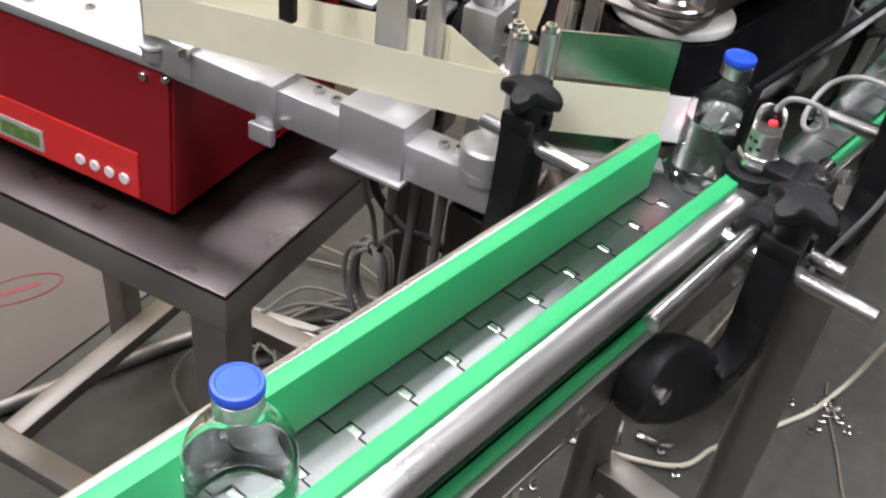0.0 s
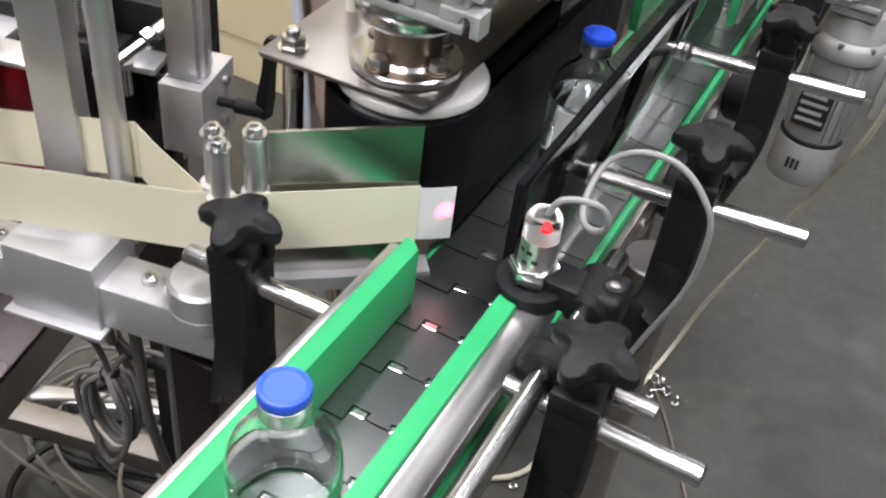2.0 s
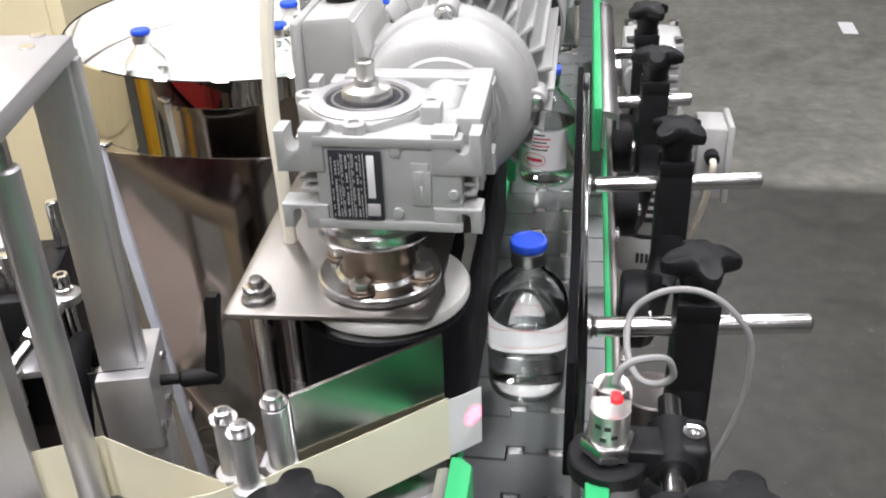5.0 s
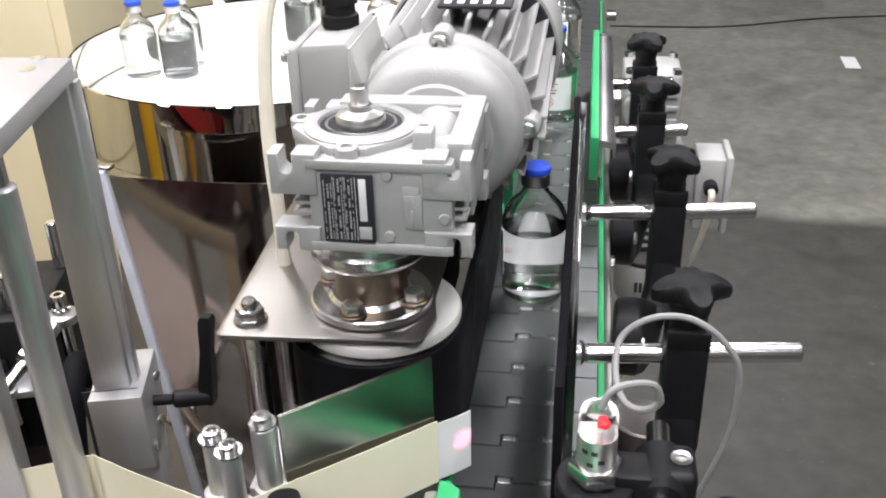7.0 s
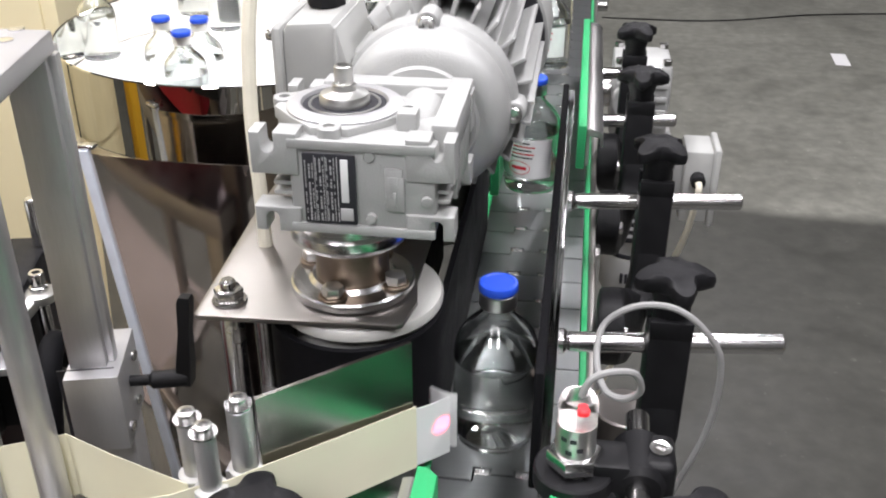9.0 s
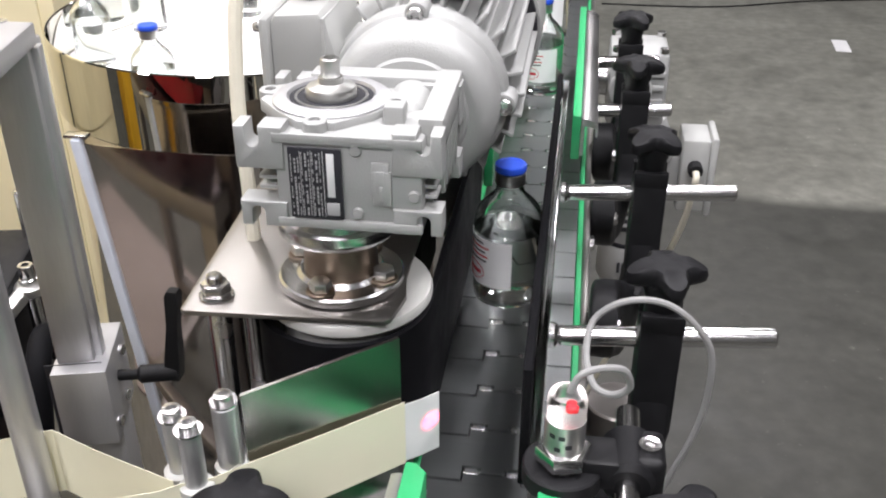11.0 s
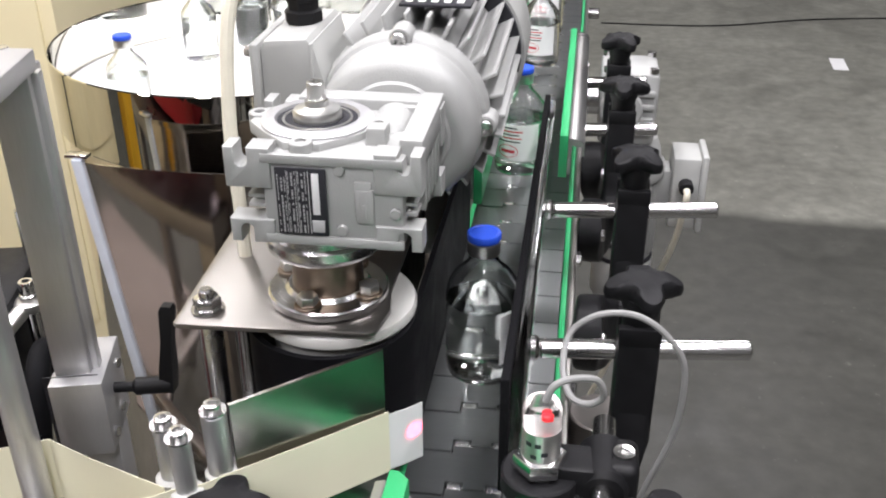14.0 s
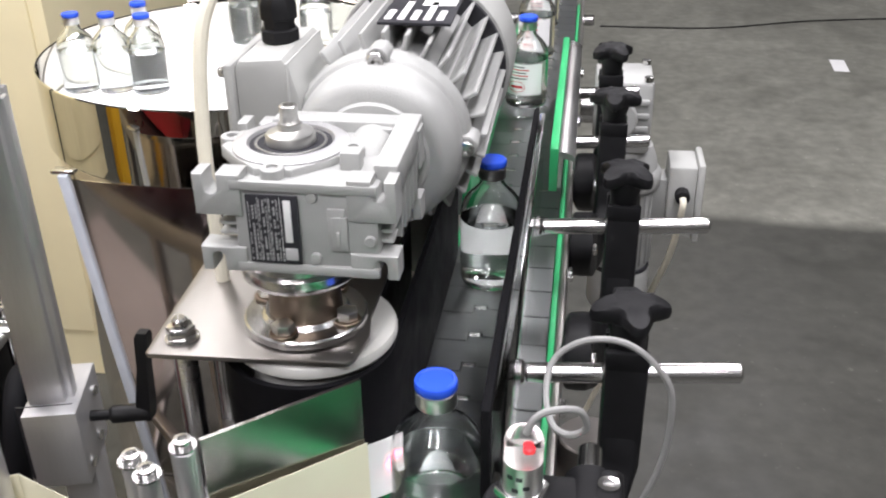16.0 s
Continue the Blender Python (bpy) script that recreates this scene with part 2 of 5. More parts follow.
def rod(p, q, r, seg=20, bevel=0.0012, bm=None):
    p, q = Vector(p), Vector(q)
    d = (q - p).normalized()
    n = d.orthogonal().normalized()
    b = d.cross(n)
    L = (q - p).length
    prof = [(r - bevel, 0), (r, bevel), (r, L - bevel), (r - bevel, L)]
    return rings([[p + d * h + (n * math.cos(2 * math.pi * k / seg) + b * math.sin(2 * math.pi * k / seg)) * rr
                   for k in range(seg)] for rr, h in prof], bm=bm)


def smooth_line(pts, steps=8):
    pts = [Vector(p) for p in pts]
    out = []
    for i in range(len(pts) - 1):
        p0, p1, p2, p3 = pts[max(i - 1, 0)], pts[i], pts[i + 1], pts[min(i + 2, len(pts) - 1)]
        for k in range(steps):
            t = k / steps
            out.append(0.5 * ((2 * p1) + (p2 - p0) * t + (2 * p0 - 5 * p1 + 4 * p2 - p3) * t * t + (3 * p1 - p0 - 3 * p2 + p3) * t ** 3))
    return out + [pts[-1]]


def tube(pts, r, seg=8, steps=8, bm=None):
    line = smooth_line(pts, steps)
    rows, up = [], Vector((0.3, 0.2, 1)).normalized()
    for i, p in enumerate(line):
        d = (line[min(i + 1, len(line) - 1)] - line[max(i - 1, 0)]).normalized()
        n = (up - d * up.dot(d)).normalized()
        up = n
        b = d.cross(n)
        rows.append([p + (n * math.cos(2 * math.pi * k / seg) + b * math.sin(2 * math.pi * k / seg)) * r for k in range(seg)])
    return rings(rows, bm=bm)


def prism(outline, lo, hi, axis="z", bevel=0.001, bm=None):
    """An outline of 2D points drawn out between lo and hi along an axis."""
    own = bmesh.new()
    put = {"z": lambda a, b, h: (a, b, h), "y": lambda a, b, h: (a, h, b), "x": lambda a, b, h: (h, a, b)}[axis]
    bot = [own.verts.new(put(a, b, lo)) for a, b in outline]
    top = [own.verts.new(put(a, b, hi)) for a, b in outline]
    n = len(outline)
    own.faces.new(bot[::-1])
    own.faces.new(top)
    for i in range(n):
        own.faces.new((bot[i], bot[(i + 1) % n], top[(i + 1) % n], top[i]))
    bmesh.ops.recalc_face_normals(own, faces=own.faces[:])
    if bevel:
        flat = [f for f in own.faces if len(f.verts) == n and n > 4] or [f for f in own.faces]
        es = list({e for f in flat for e in f.edges})
        bmesh.ops.bevel(own, geom=es, offset=bevel, segments=2, affect="EDGES", profile=0.5)
    return merge(bm, own)


def hexa(c, r, h, bm=None, turn=0.0):
    return prism([(c[0] + r * math.cos(radians(60 * k + turn)), c[1] + r * math.sin(radians(60 * k + turn))) for k in range(6)], c[2], c[2] + h, bevel=r * 0.1, bm=bm)


def strip(line, z0, z1, thick=0.0004, bm=None):
    """An upright ribbon along plan points; z0 and z1 may be lists."""
    n = len(line)
    z0 = z0 if isinstance(z0, list) else [z0] * n
    z1 = z1 if isinstance(z1, list) else [z1] * n
    rows = []
    for i, (x, y) in enumerate(line):
        a, b = Vector(line[max(i - 1, 0)]), Vector(line[min(i + 1, n - 1)])
        d = (b - a).normalized()
        s = Vector((-d.y, d.x)) * thick / 2
        rows.append([(x + s.x, y + s.y, z0[i]), (x + s.x, y + s.y, z1[i]), (x - s.x, y - s.y, z1[i]), (x - s.x, y - s.y, z0[i])])
    return rings(rows, bm=bm)

# ---- the hall: floor, and unseen walls and ceiling kept dark for the steel's reflections ----
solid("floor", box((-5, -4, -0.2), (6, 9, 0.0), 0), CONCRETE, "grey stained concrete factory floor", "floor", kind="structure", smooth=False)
for nm, lo, hi in (("wall_west", (-5.2, -4, 0), (-5, 9, CEILING)), ("wall_east", (6, -4, 0), (6.2, 9, CEILING)),
                   ("wall_south", (-5.2, -4.2, 0), (6.2, -4, CEILING)), ("wall_north", (-5.2, 9, 0), (6.2, 9.2, CEILING))):
    solid(nm, box(lo, hi, 0), WALL_PAINT, "plain painted hall wall", "wall", kind="structure", smooth=False)
solid("ceiling", box((-5.2, -4.2, CEILING), (6.2, 9.2, CEILING + 0.2), 0), WALL_PAINT, "plain dark hall ceiling, unseen", "ceiling", kind="structure", smooth=False)
for x, y in FITTINGS:
    f = thing("ceiling_light", (x, y, CEILING), "long white ceiling light fitting, unseen", "ceiling light", "ceiling lights")
    part("frame", box((x - 0.2, y - 0.8, CEILING - 0.06), (x + 0.2, y + 0.8, CEILING - 0.002), 0.004), GREY_BOX, f)
    part("diffuser", box((x - 0.17, y - 0.77, CEILING - 0.075), (x + 0.17, y + 0.77, CEILING - 0.062), 0.002), TUBE, f, "glowing white diffuser")
    lamp = bpy.data.lights.new("ceiling_lamp", "AREA")
    # the added fitting at y 2.7 runs at 0.4 power
    lamp.shape, lamp.size, lamp.size_y, lamp.energy, lamp.color = "RECTANGLE", 0.34, 1.54, LAMP_WATTS * (0.4 if 2 < y < 3 else 1.0), (1.0, 0.965, 1.02)
    new("ceiling_lamp", lamp).location = (x, y, CEILING - 0.08)

# ---- conveyor ----
TOP, CX, PITCH, SPEED = 0.9, 0.0165, 0.0381, 0.1124
Y0, Y1 = -1.72, 1.50
conveyor = thing("conveyor", (CX, 0, 0), "stainless steel slat-chain conveyor on round legs", "conveyor")
for s in (-1, 1):
    x = CX + s * 0.0492
    side = box((x - 0.003, Y0 - 0.1, 0.856), (x + 0.003, Y1 + 0.1, 0.888), 0.001)
    box((x - (0.010 if s > 0 else 0.004), Y0 - 0.1, 0.853), (x + (0.004 if s > 0 else 0.010), Y1 + 0.1, 0.857), 0.001, bm=side)
    part("side_plate", side, STEEL, conveyor)
    part("wear_strip", box((CX + s * 0.0438 - 0.0023, Y0, 0.870), (CX + s * 0.0438 + 0.0023, Y1, 0.8955), 0.0008), GREEN, conveyor, "green plastic wear strip")
part("slide_bed", box((CX - 0.040, Y0, 0.868), (CX + 0.040, Y1, 0.886), 0.001), DARK_STEEL, conveyor)
for y in (-0.62, 0.42, 1.20):
    for s in (-1, 1):
        if s > 0 and y > 1:
            continue
        xl = CX + s * 0.0735
        leg = rod((xl, y, 0.875), (xl, y, 0.02), 0.021, 20)
        part("leg", leg, LEG_STEEL, conveyor)
        part("foot", lathe((xl, y, 0), [(0.035, 0.0), (0.035, 0.008), (0.018, 0.02), (0.012, 0.05)]), BLACK, conveyor)
    if y < 1:
        part("cross_bar", box((CX - 0.056, y - 0.018, 0.40), (CX + 0.056, y + 0.018, 0.436), 0.002), LEG_STEEL, conveyor)
for y in (Y0, Y1):
    part("sprocket_shaft", rod((CX - 0.09, y, 0.870), (CX + 0.07, y, 0.870), 0.009), CHROME, conveyor)
for y in np.arange(-0.5, 1.4, 0.19):
    part("bolt", lathe((CX + 0.0523, y, 0.872), [(0.0065, 0), (0.0065, 0.004), (0.005, 0.005)], 6, axis="x"), CHROME, conveyor)


def link_mesh():
    """One slat: a steel top plate with a stepped hinge, in its own space, y along the run."""
    g, h, w = 0.0006, PITCH / 2, 0.041
    # plan: hinge tongue ahead in the middle, gap behind
    t0, t1, st = -0.0165, 0.0165, 0.0065
    e, n = 0.0104, st + 0.0052
    out = [(-w, -h + g), (t0 - g, -h + g), (t0 - g, -h + n), (t0 + e, -h + n), (t0 + e, -h + st + g), (t1 - e, -h + st + g), (t1 - e, -h + n), (t1 + g, -h + n), (t1 + g, -h + g), (w, -h + g),
           (w, h - g), (t1 - 0.0004, h - g), (t1 - 0.0004, h + st - g), (t0 + 0.0004, h + st - g), (t0 + 0.0004, h - g), (-w, h - g)]
    bm = prism(out, -0.003, 0.0, bevel=0.0)
    box((t0 + 0.001, h - 0.002, -0.009), (t0 + 0.0095, h + st - 0.0015, -0.0032), 0.001, bm=bm)
    box((-0.012, -h + 0.01, -0.009), (0.012, h - 0.002, -0.0032), 0.001, bm=bm)
    # bright rolled eyes of the hinge stand in the step
    eyes = len(bm.faces)
    for x in (t0, t1 - 0.0095):
        box((x + 0.0004, h + st - g, -0.004), (x + 0.0094, h + st + 0.0046, -0.0001), 0.0008, bm=bm)
    bm.faces.ensure_lookup_table()
    for f in bm.faces[eyes:]:
        f.material_index = 1
    me = bpy.data.meshes.new("chain_link")
    bm.normal_update()
    bm.to_mesh(me)
    bm.free()
    me.materials.append(CHAIN_STEEL)
    me.materials.append(EYE_STEEL)
    return me


LINK = link_mesh()
RS = 0.030
ARC = math.pi * RS
LINKS = round((2 * (Y1 - Y0) + 2 * ARC) / PITCH)
RUN = (LINKS * PITCH - 2 * ARC) / 2
LOOP = LINKS * PITCH


def on_loop(s):
    """The pose of a link that is s metres along the endless chain."""
    s %= LOOP
    zc = TOP - RS
    if s < RUN:
        return pose(0, Y0 + s, TOP, 0, 0, 0)
    if s < RUN + ARC:
        a = (s - RUN) / RS
        return pose(0, Y0 + RUN + RS * math.sin(a), zc + RS * math.cos(a), -math.degrees(a), 0, 0)
    if s < 2 * RUN + ARC:
        return pose(0, Y0 + RUN - (s - RUN - ARC), zc - RS, -180, 0, 0)
    a = (s - 2 * RUN - ARC) / RS
    return pose(0, Y0 - RS * math.sin(a), zc - RS * math.cos(a), -180 - math.degrees(a), 0, 0)


CHAIN = []
for k in range(LINKS):
    ob = new("chain_link", LINK)
    ob.parent = conveyor
    CHAIN.append(ob)


# ---- guide rails ----
def guide_rail(x_in, s, y0, y1, z0, z1, blunt, label):
    """A green plastic strip in a steel holder; s: the side on which the holder lies; blunt: bevelled end."""
    r = thing("guide_rail", (x_in, (y0 + y1) / 2, z0), label, "guide rail", "green guide rails")
    t = 0.0115 if y0 < 0 else 0.0075
    out = [(x_in, y0), (x_in, y1 - blunt), (x_in + s * t * 0.55, y1), (x_in + s * t, y1), (x_in + s * t, y0)]
    part("strip", prism(out, z0, z1, bevel=0.0012), GREEN, r)
    hx = x_in + s * (t + 0.0004)
    ye = y1 - 0.006
    w = 0.0145 if s > 0 else 0.006
    zt = z1 - 0.003
    q = lambda a: hx + s * a  # noqa: E731
    out = [(q(0), z0 + 0.004), (q(0), zt), (q(w * 0.25), zt + 0.0004), (q(w * 0.8), zt - 0.0022), (q(w), zt - 0.0055), (q(w), zt - 0.016),
           (q(w - 0.002), zt - 0.016), (q(w - 0.002), zt - 0.008), (q(0.003), zt - 0.006), (q(0.003), z0 + 0.004)]
    if s < 0:
        out = [(q(0), z0 + 0.004), (q(0), zt), (q(w * 0.3), zt + 0.0004), (q(w), zt - 0.001), (q(w), z0 + 0.004)]
    holder = prism(out, y0, ye, "y", bevel=0.0)
    part("holder", holder, RAIL_STEEL, r, "bright steel holder profile")
    return r


guide_rail(0.0435, 1, -0.75, 0.274, 0.911, 0.951, 0.006, "green plastic guide strip in a steel rail")
guide_rail(-0.0125, -1, -0.75, 0.268, 0.9015, 0.9420, 0.006, "tall green plastic guide strip in a steel rail")
guide_rail(0.0475, 1, 0.695, 1.052, 0.925, 0.966, 0.0, "green plastic guide strip in a steel rail")
guide_rail(-0.018, -1, 0.66, 1.06, 0.910, 0.966, 0.0, "green plastic guide strip in a steel rail")

# ---- clear fence with its foam pad ----
fence = thing("fence", (0.042, 0.48, 0.905), "clear acrylic fence with black foam pad along the chain", "fence")
part("panel", box((0.0375, 0.276, 0.906), (0.0425, 0.69, 1.0), 0.0006), ACRYLIC, fence, "clear acrylic panel").visible_shadow = False
part("pad", box((0.0325, 0.272, 0.930), (0.0372, 0.70, 1.002), 0.001), FOAM, fence, "black foam pad")
for y in (0.3781, 0.5730):
    part("screw", lathe((0.0428, y, 0.951), [(0.008, 0), (0.008, 0.003), (0.006, 0.005)], 16, axis="x"), CHROME, fence)


# ---- brackets, rods and star knobs ----
def knob_part(x, y, z, parent, r=0.0228, lobes=4, turn=20):
    """A star knob: lobed head on a tapered neck with a steel bush."""
    seg = 60
    rows = []
    for h, k, amp in ((0.0, 0.50, 0.02), (0.0015, 0.66, 0.12), (0.004, 0.78, 0.23), (0.008, 0.80, 0.25), (0.011, 0.77, 0.24), (0.0128, 0.66, 0.17), (0.0135, 0.40, 0.03)):
        ring = []
        for i in range(seg):
            a = 2 * math.pi * i / seg
            c = math.cos(lobes * a)
            rr = r * (k + amp * (c if c > 0 else c * 0.85))
            # the lobes droop a little towards their tips
            ring.append((x + rr * math.cos(a + radians(turn)), y + rr * math.sin(a + radians(turn)), z + h + 0.0035 - 0.004 * max(c, 0) * k))
        rows.append(ring)
    head = rings(rows)
    lathe((x, y, z - 0.019), [(0.0095, 0), (0.0108, 0.002), (0.0108, 0.013), (0.0140, 0.0245)], 24, bm=head)
    kn = part("knob", head, BLACK, parent, "black plastic star knob")
    part("bush", lathe((x, y, z - 0.0255), [(0.0085, 0), (0.0095, 0.001), (0.0095, 0.0062), (0.0085, 0.0068)], 20), BRASS, kn, "brass bush")


def bracket(x, y, zr, s, label, knob_z, down=0.16, turn=20):
    """A swan-neck guide support: clamp head, post and foot bent in to the conveyor's side; s: +1 on the east side."""
    b = thing("rail_bracket", (x, y, 0.75), label, "bracket", "guide rail brackets")
    w, t = 0.0125, 0.0135
    x_in = CX + s * 0.0525
    zt = zr + 0.013
    post = [(x - w, zt), (x + w, zt), (x + w, zr - 0.060), (x + w * 0.7, zr - 0.082), (x, zr - 0.090), (x - w * 0.7, zr - 0.082), (x - w, zr - 0.060)]
    part("arm", prism(post, y - t, y + t, "y", bevel=0.0028), BLACK, b)
    # a flat swan neck sweeps down, in and back up along the conveyor's flank
    xf = x_in + s * 0.0105
    way = smooth_line([(x, y, zr - 0.036), (x - s * 0.001, y - 0.002, zr - 0.066), (x - s * 0.008, y - 0.014, zr - 0.090), (x - s * 0.018, y - 0.034, zr - 0.090), (xf + s * 0.003, y - 0.054, zr - 0.080), (xf, y - 0.074, zr - 0.068), (xf, y - 0.092, zr - 0.058)], 6)
    rows, count = [], len(way) - 1
    for i, p in enumerate(way):
        dr = (way[min(i + 1, count)] - way[max(i - 1, 0)]).normalized()
        side = Vector((1, 0, 0)) - dr * dr.x
        side.normalize()
        tall, f = dr.cross(side), i / count
        half_t, half_h = 0.0122 - 0.0022 * f, 0.0130 + 0.0165 * min(f / 0.55, 1.0)
        half_h *= math.sqrt(max(1.0 - max((f - 0.72) / 0.285, 0.0) ** 2, 0.03))
        ring = []
        for k in range(24):
            c, q = math.cos(k * math.pi / 12), math.sin(k * math.pi / 12)
            ring.append(p + side * math.copysign(abs(c) ** 0.32, c) * half_t + tall * math.copysign(abs(q) ** 0.32, q) * half_h)
        rows.append(ring)
    part("foot", rings(rows), BLACK, b, "flat swept black plastic foot")
    # forked clamp above the rod
    for dy in (-1, 1):
        part("jaw", box((x - w, y + dy * 0.0105 - 0.003, zt - 0.002), (x + w, y + dy * 0.0105 + 0.003, zt + 0.010), 0.001), BLACK, b)
    part("eye_bolt", rod((x, y, zr), (x, y, knob_z - 0.02), 0.0045, 12), CHROME, b)
    part("fixing_bolt", rod((xf, y - 0.070, zr - 0.076), (xf + s * 0.0145, y - 0.070, zr - 0.076), 0.0065, 6), CHROME, b)
    knob_part(x, y, knob_z, b, turn=turn)
    return b


def guide_rod(p, q, r, label):
    g = solid("support_rod", rod(p, q, r), CHROME, label, "rod", "support rods", loc=tuple((Vector(p) + Vector(q)) / 2))
    return g


ROD_Z = 0.955
EAST = [(0.1065, 0.3840, 0.951, 0.174, 0.986), (0.1085, 0.5790, 0.951, 0.1742, 0.986), (0.103, 0.7560, 0.950, 0.1366, 0.984), (0.102, 0.897, 0.950, 0.132, 0.986)]
for i, (x, y, z, xe, kz) in enumerate(EAST):
    bracket(x, y, z, 1, "black plastic swan-neck rail bracket with star knob", kz, turn=12 + 37 * i)
    x0 = 0.048 if i < 2 else 0.062
    guide_rod((x0, y - (x - x0) * 0.10, z), (xe, y + (xe - x) * 0.10, z + 0.002), 0.0062, "polished round steel rod held in a bracket")
bracket(0.1075, 0.2039, 0.937, 1, "black plastic swan-neck rail bracket with star knob", 0.9715, turn=75)
guide_rod((0.063, 0.2039, 0.937), (0.171, 0.2039, 0.937), 0.0062, "polished round steel rod held in a bracket")
guide_rod((0.066, 0.2285, 0.937), (0.141, 0.2285, 0.937), 0.0052, "short polished steel rod with flats at its end")
bracket(-0.0845, 0.198, 0.932, -1, "black plastic swan-neck rail bracket with star knob", 0.960, turn=8)
guide_rod((-0.120, 0.196, 0.932), (-0.0285, 0.200, 0.932), 0.0062, "polished round steel rod held in a bracket")

# ---- photo sensor on its cross clamp ----
SX, SY = 0.0542, 0.2628
sensor = thing("photo_sensor", (SX, SY, 0.93), "round chrome photo sensor glowing red in its clear cap", "sensor")
part("barrel", lathe((SX, SY, 0.918), [(0.0086, 0), (0.0097, 0.001), (0.0097, 0.066)], 28), SATIN, sensor, "satin metal threaded barrel")
part("cap", lathe((SX, SY, 0.9842), [(0.0095, 0), (0.0095, 0.0105), (0.0084, 0.0136), (0.004, 0.0142)], 28), FROSTED, sensor, "clear plastic cap").visible_shadow = False
part("lamp", lathe((SX + 0.0022, SY - 0.001, 0.9890), [(0.0026, 0), (0.0026, 0.0022), (0.0018, 0.0030)], 16), LED_RED, sensor, "red glowing indicator")
for z, h in ((0.958, 0.009), (0.937, 0.006)):
    part("nut", hexa((SX, SY, z), 0.0137, h, turn=12), CHROME, sensor, "bright metal hexagon nut")
for k, (a, zz) in enumerate(((-2.2, 0.978), (-1.7, 0.978), (-1.9, 0.971), (-1.35, 0.973))):
    bm = strip([(SX + 0.00985 * math.cos(a + d), SY + 0.00985 * math.sin(a + d)) for d in (-0.16, -0.08, 0.0, 0.08, 0.16)], zz - 0.0012, zz + 0.0012, 0.0002)
    part("mark", bm, INK_BLACK, sensor, "black printed mark")
clamp = thing("cross_clamp", (0.075, 0.266, 0.945), "black plastic cross clamp holding a sensor on a rod", "clamp")
body = lathe((SX, SY, 0.945), [(0.0185, 0), (0.0195, 0.001), (0.0195, 0.010), (0.0185, 0.011)], 32)
box((SX + 0.005, SY - 0.006, 0.945), (0.082, SY + 0.016, 0.962), 0.003, bm=body)
part("ring_arm", body, BLACK, clamp)
part("split_block", rod((0.0862, 0.2570, 0.949), (0.0868, 0.2885, 0.9515), 0.0135, 28, 0.003), BLACK, clamp)
part("screw_boss", box((0.0868, 0.2590, 0.938), (0.1035, 0.2865, 0.9632), 0.005, bm=None, seg=4), BLACK, clamp)
part("socket_screw", lathe((0.0955, 0.2715, 0.9625), [(0.0052, 0), (0.0055, 0.0025), (0.003, 0.0027), (0.0028, 0.0008)], 18), CHROME, clamp, "chrome socket screw")
for y in (0.2105, 0.2255):
    part("lower_block", lathe((0.0845, y, 0.9425), [(0.0125, 0), (0.015, 0.002), (0.015, 0.012), (0.0125, 0.014)], 24, axis="y"), BLACK, clamp)
guide_rod((0.0824, 0.0988, 0.9365), (0.0868, 0.31, 0.953), 0.0062, "long polished steel rod carrying the sensor clamp")
solid("sensor_cable", tube([(SX + 0.001, SY, 0.998), (0.0590, 0.2645, 1.0065), (0.0675, 0.268, 1.0090), (0.0790, 0.272, 1.0065), (0.0830, 0.275, 0.9950), (0.0760, 0.279, 0.9865), (0.0670, 0.287, 0.9850), (0.0625, 0.303, 0.9910), (0.0645, 0.318, 1.0010), (0.0740, 0.322, 1.0095), (0.0870, 0.324, 1.0132), (0.1020, 0.324, 1.0115), (0.1160, 0.322, 1.0020), (0.1265, 0.320, 0.9838), (0.1255, 0.320, 0.943), (0.1120, 0.318, 0.8965), (0.098, 0.31, 0.85), (0.085, 0.30, 0.80)], 0.0018),
      CABLE_GREY, "thin grey sensor cable hanging in a loop", "cable", loc=(0.09, 0.28, 0.8))

# ---- bottle turning unit: belt on rollers ----
BX, BY, BR = -0.069, 0.338, 0.0475
unit = thing("belt_unit", (BX, 0.45, 0.9), "black belt round white rollers that turns the bottles", "belt unit")
BY2 = 0.60
loop = [(BX + BR * math.cos(a), BY2 + BR * math.sin(a)) for a in np.linspace(0, math.pi, 25)] + [(BX + BR * math.cos(a), BY + BR * math.sin(a)) for a in np.linspace(math.pi, 2 * math.pi, 25)]
rows = []
for i, (x, y) in enumerate(loop):
    cy = BY2 if i < 25 else BY
    n = Vector((x - BX, y - cy)).normalized() * 0.0035
    rows.append([(x, y, 0.908), (x, y, 0.9915), (x - n.x, y - n.y, 0.9915), (x - n.x, y - n.y, 0.908)])
part("belt", rings(rows, closed=True, caps=False), RUBBER, unit, "black rubber belt")
for y in (BY, BY2):
    part("roller", lathe((BX + 0.0015, y + 0.004, 0.905), [(0.036, 0), (0.0365, 0.001), (0.0365, 0.0875), (0.0445, 0.0880), (0.0458, 0.0890), (0.0460, 0.0925), (0.0450, 0.0945), (0.043, 0.0950)], 48), WHITE_NYLON, unit, "white nylon roller")
part("back_plate", box((BX - 0.02, BY + 0.06, 0.91), (BX + 0.02, BY2 - 0.06, 0.985), 0.002), RUBBER, unit)

